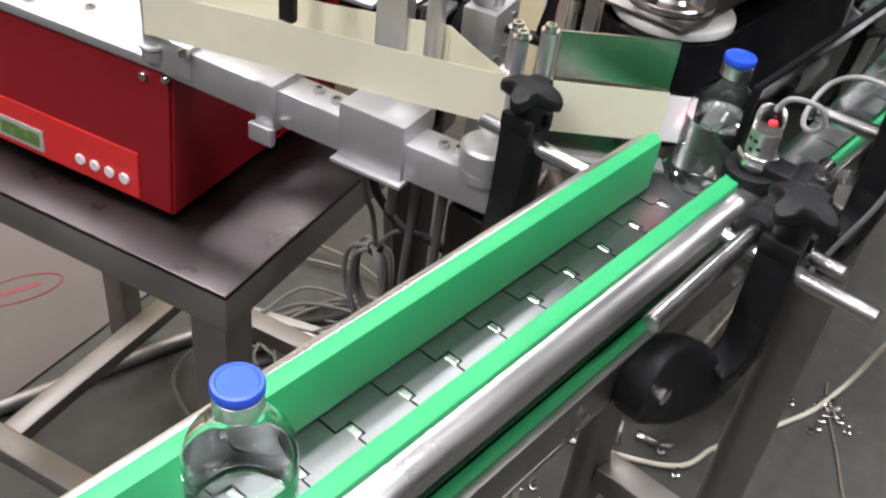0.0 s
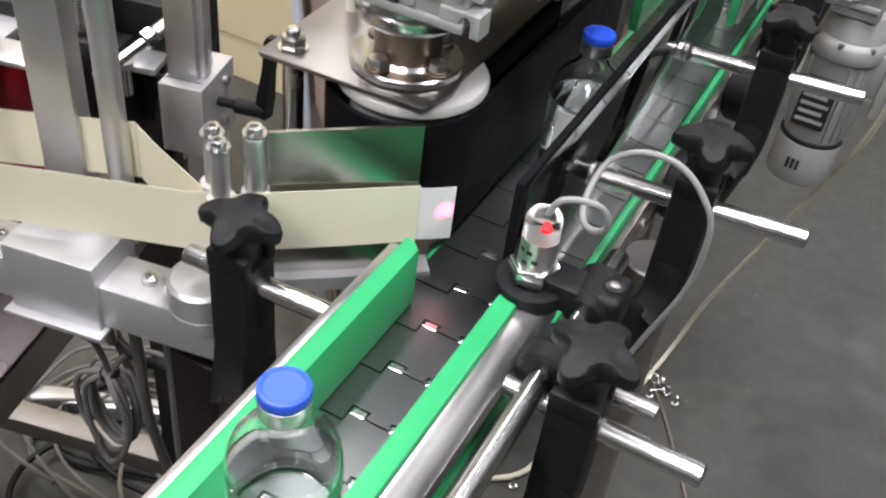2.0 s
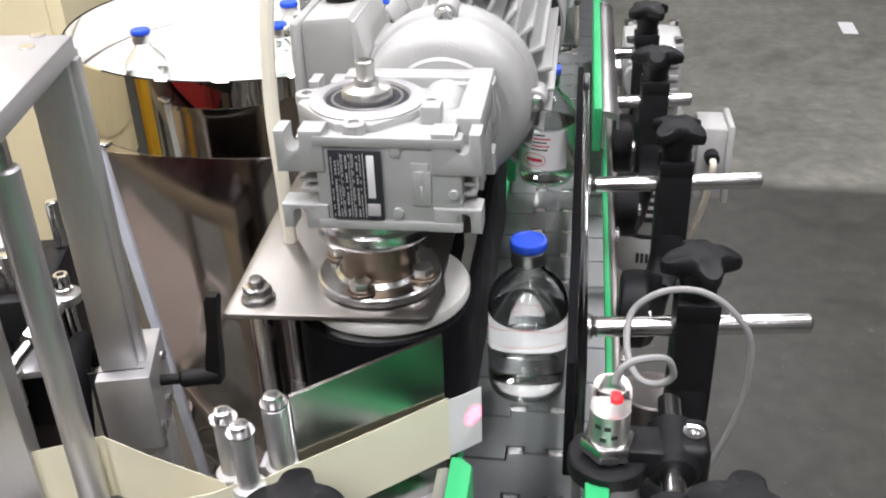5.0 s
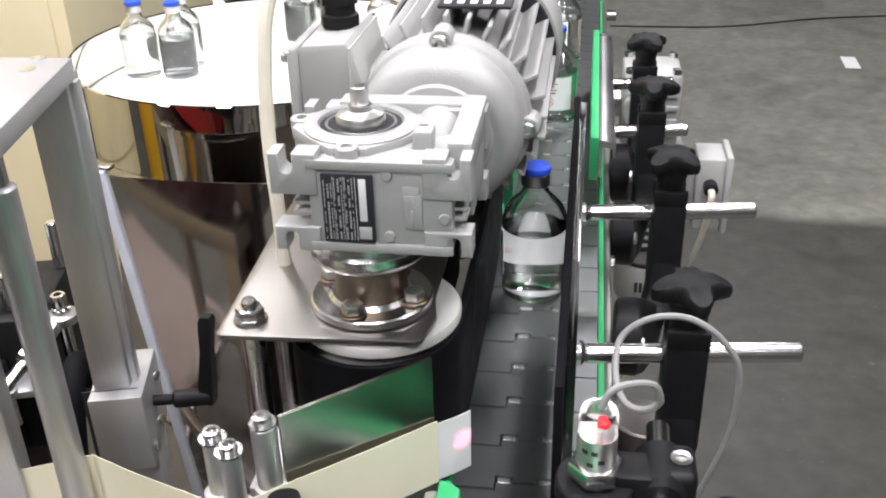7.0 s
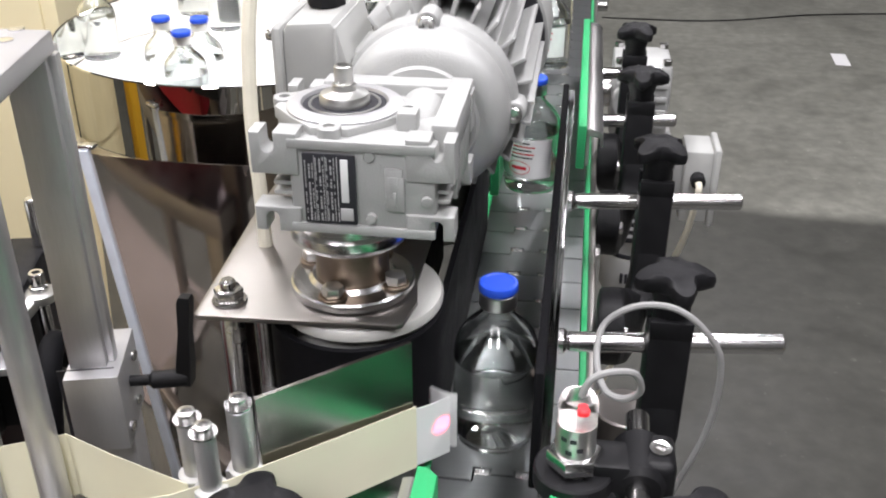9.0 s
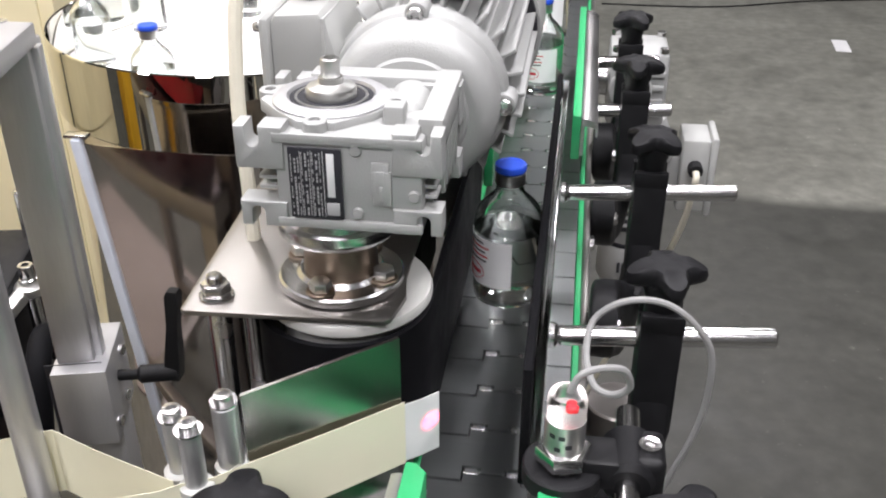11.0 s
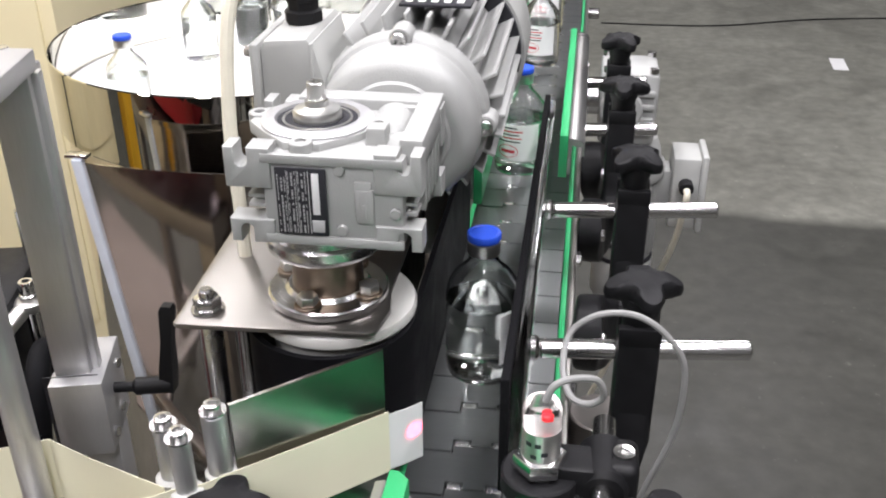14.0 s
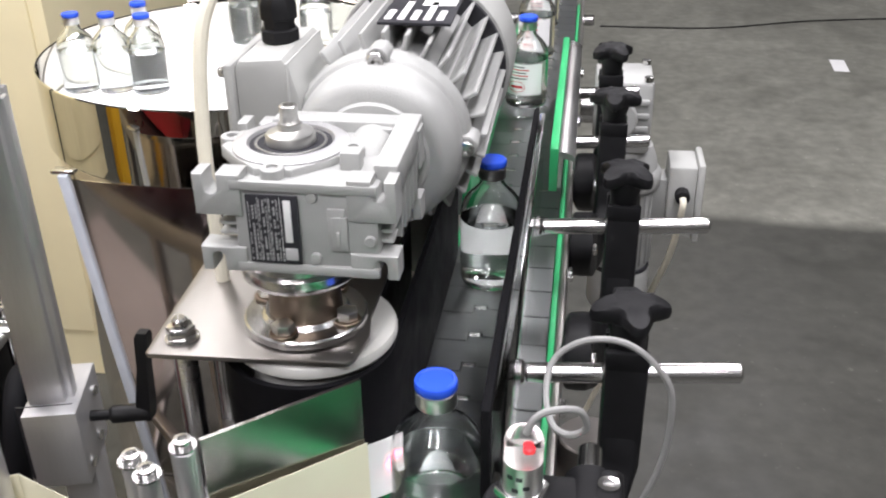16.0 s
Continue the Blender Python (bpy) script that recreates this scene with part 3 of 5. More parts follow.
# ---- carrier plate, bearing and gear motor ----
carrier = thing("carrier_plate", (-0.1, 0.36, 1.0), "stainless carrier plate on posts above the rollers", "plate")
PZ = 1.0016
part("plate", prism([(-0.1455, 0.2960), (-0.143, 0.2942), (-0.040, 0.2992), (-0.0365, 0.3020), (-0.0325, 0.3245), (-0.036, 0.345), (-0.036, 0.64), (-0.149, 0.64), (-0.1515, 0.43)], PZ, PZ + 0.003, bevel=0.0006), PLATE_STEEL, carrier)
for x, y in ((-0.131, 0.3102), (-0.128, 0.352), (-0.131, 0.60)):
    part("post", rod((x, y, 0.90), (x, y, PZ), 0.0065), CHROME, carrier)
part("base_bar", box((-0.140, 0.295, 0.885), (-0.118, 0.62, 0.90), 0.001), ALU, carrier)
part("base_arm", box((-0.130, 0.50, 0.872), (-0.04, 0.53, 0.885), 0.001), ALU, carrier)
nut = hexa((-0.131, 0.3102, PZ + 0.0045), 0.0078, 0.0068, turn=10)
part("nut", nut, CHROME, carrier, "chrome hexagon nut")
part("washer", lathe((-0.131, 0.3102, PZ + 0.0031), [(0.0092, 0), (0.0092, 0.0013)], 24), CHROME, carrier)
part("stud", rod((-0.131, 0.3102, PZ + 0.011), (-0.131, 0.3102, PZ + 0.0165), 0.0042, 14), CHROME, carrier)

GX, GY = -0.0700, 0.3375
bearing = thing("flange_bearing", (GX, GY, PZ + 0.003), "round steel flange bearing with hexagon bolts", "bearing")
part("lower_flange", lathe((GX, GY, PZ + 0.0034), [(0.0315, 0), (0.0335, 0.001), (0.0335, 0.0048), (0.0325, 0.0058), (0.024, 0.0062), (0.022, 0.0085)], 56), CHROME, bearing)
part("hub", lathe((GX, GY, PZ + 0.011), [(0.0200, 0), (0.0195, 0.010), (0.0200, 0.018), (0.0215, 0.024)], 40), GALV, bearing, "worn bronze-brown hub")
part("upper_flange", lathe((GX, GY, PZ + 0.0335), [(0.022, 0), (0.0300, 0.0015), (0.0318, 0.0035), (0.0322, 0.0060), (0.0322, 0.0100), (0.0305, 0.0120), (0.0300, 0.0210)], 56), CHROME, bearing)
for a in (-1.75, -0.35, 1.2, 2.75):
    c = (GX + 0.0268 * math.cos(a), GY + 0.0268 * math.sin(a), PZ + 0.0112)
    part("washer", lathe((c[0], c[1], PZ + 0.0095), [(0.0070, 0), (0.0074, 0.0004), (0.0074, 0.0014), (0.0070, 0.0018)], 20), GALV, bearing)
    part("bolt", hexa(c, 0.0058, 0.0055, turn=25 * a), SATIN, bearing)

motor = thing("gear_motor", (GX, GY, 1.055), "light grey worm gear motor with finned housing", "gear motor")
FZ0, FZ1 = 1.0565, 1.1065
FY0, FY1 = 0.2965, 0.378
XL, XR = -0.1065, -0.0095
body = box((-0.0885, FY0 + 0.001, FZ0 + 0.002), (-0.0185, FY1, FZ1 - 0.003), 0.002)
part("gearbox", body, CAST, motor)
# feet: four slotted lugs on the front face and two on the rear
for fy in (FY0 - 0.0005, FY1 - 0.016):
    for x0, x1, zz0, zz1, sx in ((XL, -0.0835, FZ1 - 0.020, FZ1 + 0.001, -1), (-0.0325, XR, FZ1 - 0.020, FZ1 + 0.001, 1),
                                 (XL, -0.0835, FZ0, FZ0 + 0.013, -1), (-0.0325, XR, FZ0, FZ0 + 0.013, 1)):
        xm = (x0 + x1) / 2 + sx * 0.003
        up = zz1 > 1.09
        zs = zz1 if up else zz0
        d = -1 if up else 1
        out = [(x0, zz0), (x1, zz0), (x1, zz1), (x0, zz1)]
        r = 0.0032
        slot = [(xm - r, zs)] + [(xm + r * math.cos(a), zs + d * 0.007 + d * r * math.sin(a)) for a in np.linspace(math.pi, 0, 9)] + [(xm + r, zs)]
        if up:
            out = [(x0, zz0), (x1, zz0), (x1, zz1)] + slot[::-1] + [(x0, zz1)]
        else:
            out = [(x0, zz0)] + slot + [(x1, zz0), (x1, zz1), (x0, zz1)]
        part("foot", prism(out, fy, fy + 0.013, "y", bevel=0.0006), CAST, motor)
# raised border and pads of the front face
fr = bmesh.new()
box((-0.0885, FY0 - 0.001, FZ1 - 0.0065), (-0.0185, FY0 + 0.002, FZ1 - 0.0015), 0.0008, bm=fr)
box((-0.0885, FY0 - 0.001, FZ0 + 0.0005), (-0.0185, FY0 + 0.002, FZ0 + 0.0055), 0.0008, bm=fr)
box((-0.0425, FY0 - 0.0004, FZ0 + 0.017), (-0.0340, FY0 + 0.002, FZ0 + 0.036), 0.0006, bm=fr)
box((-0.0402, FY0 - 0.0010, FZ0 + 0.021), (-0.0363, FY0 + 0.002, FZ0 + 0.032), 0.0005, bm=fr)
for x, z in ((-0.0495, FZ0 + 0.0415), (-0.0495, FZ0 + 0.0095), (-0.0225, FZ0 + 0.020)):
    lathe((x, FY0 - 0.0008, z), [(0.0024, 0), (0.0028, 0.0006), (0.0028, 0.002)], 16, axis="y", bm=fr)
part("front_relief", fr, CAST, motor)
# cooling ribs on both flanks
for s, xs in ((-1, -0.0985), (1, -0.0125)):
    for k in range(5):
        z = FZ0 + 0.0165 + k * 0.0052
        part("rib", box((min(xs, xs - s * 0.012), FY0 + 0.006, z), (max(xs, xs - s * 0.012), FY1 - 0.006, z + 0.0022), 0.0007), CAST, motor)
# right flank ribs running upright
for k in range(5):
    y = FY0 + 0.018 + k * 0.0105
    part("rib", box((-0.0195, y, FZ0 + 0.014), (-0.0105, y + 0.0025, FZ1 - 0.002), 0.0007), CAST, motor)
# top: flat cover with a machined ring, bearing seal, shaft
cover = prism([(GX + r * math.cos(a), GY + r * math.sin(a)) for r, a in ((0.0335, -1.85), (0.0335, -1.30), (0.0300, -0.60), (0.0335, -0.05), (0.0335, 0.40), (0.0300, 1.00), (0.0335, 1.30), (0.0335, 1.85), (0.0300, 2.40), (0.0350, 2.70), (0.0350, 3.30), (0.0300, 3.80))], FZ1 - 0.006, FZ1 + 0.0010, bevel=0.0012)
part("top_cover", cover, CAST, motor)
part("boss", lathe((GX, GY, FZ1 + 0.0008), [(0.0290, 0), (0.0290, 0.0012), (0.0275, 0.0022), (0.0218, 0.0026), (0.0210, 0.0006), (0.0206, -0.002)], 56), ALU, motor, "machined aluminium output ring")
part("seal", lathe((GX, GY, FZ1 + 0.0002), [(0.0206, 0), (0.0206, 0.0018), (0.0150, 0.0020)], 40), INK_BLACK, motor, "dark shaft seal")
part("seal_ring", lathe((GX, GY, FZ1 + 0.0018), [(0.0182, 0), (0.0180, 0.0008), (0.0168, 0.0008), (0.0166, 0)], 40), SATIN, motor, "bright bearing ring")
part("shaft_end", lathe((GX, GY, FZ1 + 0.0015), [(0.0122, 0), (0.0126, 0.0010), (0.0126, 0.0042), (0.0118, 0.0058), (0.0085, 0.0068), (0.0062, 0.0076), (0.0060, 0.0105)], 40), SATIN, motor, "polished steel shaft end")
part("shaft_bolt", lathe((GX, GY, FZ1 + 0.0115), [(0.0042, 0), (0.0046, 0.0006), (0.0046, 0.0092), (0.0041, 0.0098), (0.0027, 0.0099), (0.0025, 0.006)], 24), SATIN, motor, "satin socket screw")
for a in (-1.57, -0.1, 1.45, 3.0):
    c = (GX + 0.0325 * math.cos(a), GY + 0.0325 * math.sin(a), FZ1 - 0.003)
    part("lug", lathe(c, [(0.0058, 0), (0.0058, 0.0048), (0.0052, 0.0054), (0.0028, 0.0054), (0.0026, 0.0015)], 18), CAST, motor)
    # solid black disc in the bore paints the shade down it
    part("hole", lathe((c[0], c[1], FZ1 - 0.0006), [(0.0026, 0), (0.0026, 0.0014)], 14), INK_BLACK, motor, "black disc for the shade in a threaded hole")
part("worm_housing", rod((-0.0345, FY0 + 0.036, FZ1 - 0.0105), (-0.0345, FY1 + 0.006, FZ1 - 0.0105), 0.0125, 28, 0.006), CAST, motor)
side_walls = bmesh.new()
box((-0.0225, FY0 + 0.012, FZ1 - 0.012), (-0.0105, FY1 + 0.002, FZ1 + 0.004), 0.0015, bm=side_walls)
box((-0.0885, FY1 - 0.012, FZ1 - 0.012), (-0.0185, FY1 + 0.002, FZ1 + 0.003), 0.0015, bm=side_walls)
part("upper_frame", side_walls, CAST, motor)
part("screw_lug", box((-0.0405, FY0 + 0.020, FZ1 - 0.006), (-0.0305, FY0 + 0.030, FZ1 + 0.006), 0.0015), CAST, motor)
# nameplate, with plain bars for its writing
NX0, NX1, NZ0, NZ1 = -0.0812, -0.0560, 1.0630, 1.0985
plate = part("nameplate", box((NX0, FY0 - 0.0016, NZ0), (NX1, FY0 - 0.0002, NZ1), 0.0003), INK_BLACK, motor, "black nameplate with silver print")
part("print_bar", box((NX1 - 0.0070, FY0 - 0.0020, NZ0 + 0.0115), (NX1 - 0.0034, FY0 - 0.0015, NZ1 - 0.002), 0.0002), INK_WHITE, plate, "bold silver bar of writing")
part("print_block", box((NX1 - 0.0078, FY0 - 0.0020, NZ0 + 0.002), (NX1 - 0.0016, FY0 - 0.0015, NZ0 + 0.0085), 0.0002), INK_GREY, plate)
random.seed(11)
for k in range(9):
    x, z = NX0 + 0.0011 + k * 0.00172, NZ0 + 0.0014
    fine = bmesh.new()
    while z < NZ1 - 0.003:
        ln = random.uniform(0.0006, 0.0022)
        box((x, FY0 - 0.0019, z), (x + (0.0008 if k % 3 == 1 else 0.00045), FY0 - 0.0015, min(z + ln, NZ1 - 0.0015)), 0, bm=fine)
        z += ln + random.choice((0.0004, 0.0005, 0.0006, 0.0022))
    part("print_line", fine, INK_GREY, plate)
for k in range(2):
    x = NX0 + 0.0057 + k * 0.00516
    part("rule", box((x, FY0 - 0.0019, NZ0 + 0.001), (x + 0.0002, FY0 - 0.0015, NZ1 - 0.001), 0), INK_GREY, plate)
part("seam", box((NX0 + 0.0165, FY0 - 0.0019, NZ0 + 0.001), (NX0 + 0.0167, FY0 - 0.0015, NZ1 - 0.001), 0), INK_WHITE, plate)
part("field_mark", box((-0.0420, FY0 - 0.0008, 1.0705), (-0.0330, FY0 + 0.002, 1.0885), 0.001), CAST, motor)
part("field_slot", box((-0.0385, FY0 - 0.0016, 1.0735), (-0.0368, FY0 - 0.0006, 1.0810), 0.0003), CAST, motor)
# motor flange, bell and finned stator along y
MX, MZ = -0.0387, 1.0838
part("bell", lathe((MX, 0, MZ), [(0.012, 0.3785), (0.030, 0.379), (0.0315, 0.3805), (0.0375, 0.381), (0.0425, 0.384), (0.0455, 0.389), (0.0468, 0.395), (0.0468, 0.403), (0.0490, 0.4045), (0.0500, 0.408), (0.0500, 0.4175), (0.047, 0.419)], 64, axis="y"), CAST, motor, "smooth round grey end bell")
part("stator", lathe((MX, 0, MZ), [(0.046, 0.412), (0.046, 0.555)], 48, axis="y"), CAST, motor)
for k in range(28):
    a = 2 * math.pi * k / 28
    if 2.3 < a < 3.9:
        continue
    bm = box((0.044, 0.419, -0.0012), (0.0585, 0.552, 0.0012), 0.0007)
    bmesh.ops.rotate(bm, cent=(0, 0, 0), matrix=Matrix.Rotation(-a, 3, "Y"), verts=bm.verts)
    bmesh.ops.translate(bm, vec=(MX, 0, MZ), verts=bm.verts)
    part("fin", bm, CAST, motor)
part("fan_cover", lathe((MX, 0, MZ), [(0.0605, 0.545), (0.0615, 0.547), (0.0615, 0.600), (0.056, 0.606), (0.02, 0.607)], 56, axis="y"), GREY_BOX, motor)
# black ring paints the shade between fins and fan cover
part("fan_gap_shade", lathe((MX, 0, MZ), [(0.0585, 0.540), (0.0585, 0.546)], 56, axis="y"), INK_BLACK, motor)
for a in (0.0, math.pi / 2, math.pi):
    c = Vector((MX + 0.0486 * math.cos(a), 0.398, MZ + 0.0486 * math.sin(a)))
    lug = lathe(c, [(0.0058, 0.0035), (0.0066, 0.005), (0.0066, 0.018)], 20, axis="y")
    part("bolt_lug", lug, CAST, motor)
    part("bolt", lathe(c, [(0.0022, 0.0015), (0.0024, -0.0012), (0.0042, -0.0015), (0.0046, -0.001), (0.0046, 0.0036)], 20, axis="y"), CHROME, motor, "chrome socket screw")
part("rating_plate", box((MX - 0.006, 0.432, MZ + 0.0588), (MX + 0.036, 0.500, MZ + 0.0606), 0.0004), INK_BLACK, motor, "black rating plate with pale fields")
for k in range(5):
    part("print_line", box((MX - 0.003 + k * 0.0075, 0.437, MZ + 0.0607), (MX + 0.001 + k * 0.0075, 0.458 + (k % 2) * 0.02, MZ + 0.0611), 0), INK_WHITE, motor)
part("print_block", box((MX + 0.014, 0.470, MZ + 0.0607), (MX + 0.034, 0.497, MZ + 0.0611), 0), INK_WHITE, motor)
# terminal box on the west flank with gland and cable
tb = part("terminal_box", prism([(-0.120, 1.056), (-0.120, 1.124), (-0.117, 1.129), (-0.092, 1.131), (-0.088, 1.127), (-0.083, 1.108), (-0.083, 1.064)], 0.400, 0.470, "y", bevel=0.003), GREY_BOX, motor)
part("cover", box((-0.1255, 0.396, 1.052), (-0.1195, 0.474, 1.128), 0.003), GREY_BOX, tb)
part("lid_seam", box((-0.0905, 0.3985, 1.060), (-0.0885, 0.4715, 1.1285), 0.0008), GREY_BOX, tb)
for y in (0.402, 0.468):
    for z in (1.058, 1.122):
        part("screw", lathe((-0.1290, y, z), [(0.0028, 0), (0.0032, 0.001), (0.0032, 0.004)], 12, axis="x"), CHROME, tb)
part("neck", box((-0.088, 0.418, 1.07), (-0.070, 0.462, 1.11), 0.003), GREY_BOX, tb)
gl = lathe((-0.1035, 0.438, 1.1305), [(0.0105, 0), (0.0115, 0.001), (0.0115, 0.007), (0.0095, 0.008), (0.0095, 0.013), (0.0112, 0.0135), (0.0112, 0.022), (0.0085, 0.027), (0.005, 0.028)], 8)
part("cable_gland", gl, BLACK, tb, "black plastic cable gland")
solid("motor_cable", tube([(-0.1035, 0.438, 1.160), (-0.105, 0.433, 1.172), (-0.120, 0.42, 1.176), (-0.134, 0.40, 1.150), (-0.136, 0.385, 1.09), (-0.132, 0.376, 1.03), (-0.132, 0.376, 0.97), (-0.14, 0.40, 0.85), (-0.16, 0.45, 0.4), (-0.20, 0.5, 0.03), (-0.5, 0.7, 0.008)], 0.0042, 10),
      CABLE_WHITE, "cream motor cable running down from a gland", "cable", loc=(-0.13, 0.4, 0.9))

# ---- label applicator ----
P0, LA = Vector((-0.298, 0.0977)), 14.0
UV = (Vector((math.cos(radians(LA)), math.sin(radians(LA)))), Vector((-math.sin(radians(LA)), math.cos(radians(LA)))))


def at(u, v):
    return P0 + UV[0] * u + UV[1] * v


def tbox(u0, u1, v0, v1, z0, z1, bevel=0.001, bm=None):
    """A box square to the side table."""
    c = at((u0 + u1) / 2, (v0 + v1) / 2)
    w, d = (u1 - u0) / 2, (v1 - v0) / 2
    return box((c.x - w, c.y - d, z0), (c.x + w, c.y + d, z1), bevel, LA, bm)


table = thing("side_table", (*at(-0.3, 0.25), 0), "dark stainless steel side table with square legs", "table")
part("tabletop", tbox(-0.62, 0, 0, 0.46, 0.694, 0.70, 0.002), DARK_STEEL, table)
part("apron", tbox(-0.619, -0.001, 0.001, 0.459, 0.655, 0.694, 0.0015), LEG_STEEL, table, "brushed steel apron")
for u in (-0.585, -0.035):
    for v in (0.035, 0.425):
        part("leg", tbox(u - 0.021, u + 0.021, v - 0.021, v + 0.021, 0.0, 0.655, 0.002), LEG_STEEL, table)
for v in (0.038, 0.425):
    part("rail", tbox(-0.563, -0.057, v - 0.018, v + 0.018, 0.16, 0.19, 0.002), LEG_STEEL, table)
part("rail", tbox(-0.455, -0.420, 0.057, 0.406, 0.163, 0.187, 0.002), LEG_STEEL, table)

cu = -0.1045
ctrl = thing("controller_box", (*at(-0.35, 0.2), 0.70), "dark red steel controller box with a bright red panel", "controller")
co = [at(cu - 0.48, 0.056), at(cu, 0.056), at(cu, 0.34), at(cu - 0.48, 0.34)]
ct = [at(cu - 0.48, 0.066), at(cu + 0.002, 0.066), at(cu + 0.002, 0.34), at(cu - 0.48, 0.34)]
bm = rings([[(p.x, p.y, 0.708) for p in co], [(p.x, p.y, 0.860) for p in ct]])
bmesh.ops.bevel(bm, geom=bm.edges[:], offset=0.003, segments=2, affect="EDGES")
part("housing", bm, RED, ctrl)
for u, v in ((cu - 0.02, 0.075), (cu - 0.02, 0.32), (cu - 0.46, 0.075), (cu - 0.46, 0.32)):
    p = at(u, v)
    part("foot", lathe((p.x, p.y, 0.70), [(0.008, 0), (0.008, 0.009)], 16), BLACK, ctrl)


def facep(u, z, out):
    """A place on the sloping front of the controller."""
    p = at(u, 0.056 + 0.010 * (z - 0.708) / 0.152 - out)
    return (p.x, p.y, z)


def front_slab(u0, u1, z0, z1, o0, o1, bevel=0.0):
    b = rings([[facep(u0, z0, o0), facep(u1, z0, o0), facep(u1, z1, o0), facep(u0, z1, o0)],
               [facep(u0, z0, o1), facep(u1, z0, o1), facep(u1, z1, o1), facep(u0, z1, o1)]])
    return b


panel = part("panel", front_slab(cu - 0.42, cu - 0.040, 0.714, 0.763, -0.001, 0.002), RED_PANEL, ctrl, "bright red keypad panel", smooth=False)
part("display_frame", front_slab(cu - 0.221, cu - 0.160, 0.7195, 0.7425, 0.001, 0.0035), GREY_BOX, panel, smooth=False)
part("display", front_slab(cu - 0.2165, cu - 0.1645, 0.7235, 0.7385, 0.003, 0.0040), LCD, panel, "green liquid crystal display", smooth=False)
for k, u in enumerate((-0.112, -0.0935, -0.075, -0.0565)):
    p0, p1 = facep(cu + u, 0.7305, 0.0015), facep(cu + u, 0.7305, 0.0045)
    part("button", rod(p0, p1, 0.0060, 16, 0.0008), INK_WHITE, panel, "round white button")
for u, z in ((-0.133, 0.847), (-0.108, 0.852)):
    part("screw", rod(facep(u, z, -0.001), facep(u, z, 0.0035), 0.0042, 14, 0.0008), CHROME, ctrl)
base = thing("applicator_base", (*at(-0.35, 0.2), 0.865), "flat brushed aluminium base plate with socket screws", "plate")
part("plate", tbox(cu - 0.50, cu + 0.010, 0.060, 0.36, 0.861, 0.871, 0.001), ALU, base)
for u, v in ((-0.05, 0.12), (-0.085, 0.145), (-0.17, 0.075), (-0.12, 0.10), (-0.3, 0.10), (-0.3, 0.2)):
    p = at(cu + u, v)
    part("screw", lathe((p.x, p.y, 0.871), [(0.0055, 0), (0.0055, 0.002), (0.003, 0.0022), (0.0028, 0.0008)], 16), CHROME, base)

# beam with its sleeve, clamps and end disc
BA = 11.0
bd, bn = Vector((math.cos(radians(BA)), math.sin(radians(BA)))), Vector((-math.sin(radians(BA)), math.cos(radians(BA))))
B0 = Vector((-0.3964, 0.136))


def bbox(s0, s1, w0, w1, z0, z1, bevel=0.001, bm=None):
    c = B0 + bd * ((s0 + s1) / 2) + bn * ((w0 + w1) / 2)
    return box((c.x - (s1 - s0) / 2, c.y - (w1 - w0) / 2, z0), (c.x + (s1 - s0) / 2, c.y + (w1 - w0) / 2, z1), bevel, BA, bm)


beam = thing("support_beam", (*(B0 + bd * 0.15), 0.85), "square aluminium support beam with sliding sleeve", "beam")
part("bar", bbox(-0.02, 0.30, 0.0, 0.032, 0.858, 0.890, 0.0015), ALU, beam)
part("sleeve", bbox(0.166, 0.226, -0.004, 0.040, 0.857, 0.906, 0.0012), ALU, beam)
part("sleeve_lip", bbox(0.163, 0.229, -0.010, 0.046, 0.8535, 0.8572, 0.0008), ALU, beam)
part("collar", bbox(0.085, 0.103, -0.006, 0.038, 0.852, 0.895, 0.001), ALU, beam)
part("collar_ear", bbox(0.082, 0.106, -0.012, -0.006, 0.842, 0.858, 0.001), ALU, beam)
part("end_clamp", bbox(-0.024, 0.012, -0.002, 0.036, 0.864, 0.8945, 0.001), ALU, beam)
for s, w in ((0.094, 0.016), (-0.006, 0.01), (0.010, -0.006), (0.13, 0.02), (0.15, 0.016), (0.25, 0.016), (0.262, 0.018)):
    p = B0 + bd * s + bn * w
    part("screw", lathe((p.x, p.y, 0.890), [(0.0048, 0), (0.0048, 0.0045), (0.0026, 0.0047), (0.0024, 0.002)], 14), CHROME, beam)
p = B0 + bd * 0.288 + bn * 0.012
part("end_disc", lathe((p.x, p.y, 0.884), [(0.018, 0), (0.0205, 0.001), (0.0205, 0.009), (0.018, 0.010), (0.0205, 0.0105), (0.0205, 0.026), (0.018, 0.028), (0.006, 0.0285)], 36), ALU, beam, "stacked aluminium end disc")
part("hanger_post", box((p.x - 0.02, p.y - 0.013, 0.0), (p.x + 0.015, p.y + 0.02, 0.852), 0.002), DARK_STEEL, beam, "dark steel stand under the beam")
p = Vector((-0.4260, 0.1300))
part("guide_roller", lathe((p.x, p.y, 0.871), [(0.0098, 0), (0.0102, 0.0008), (0.0102, 0.0105), (0.0078, 0.0112), (0.0078, 0.070)], 28), ALU, beam, "aluminium web guide roller")
for z in (0.8830, 0.9390):
    part("roller_flange", lathe((p.x, p.y, z), [(0.0105, 0), (0.0122, 0.0006), (0.0122, 0.0030), (0.0105, 0.0036)], 28), WHITE_NYLON, beam, "white plastic flange")

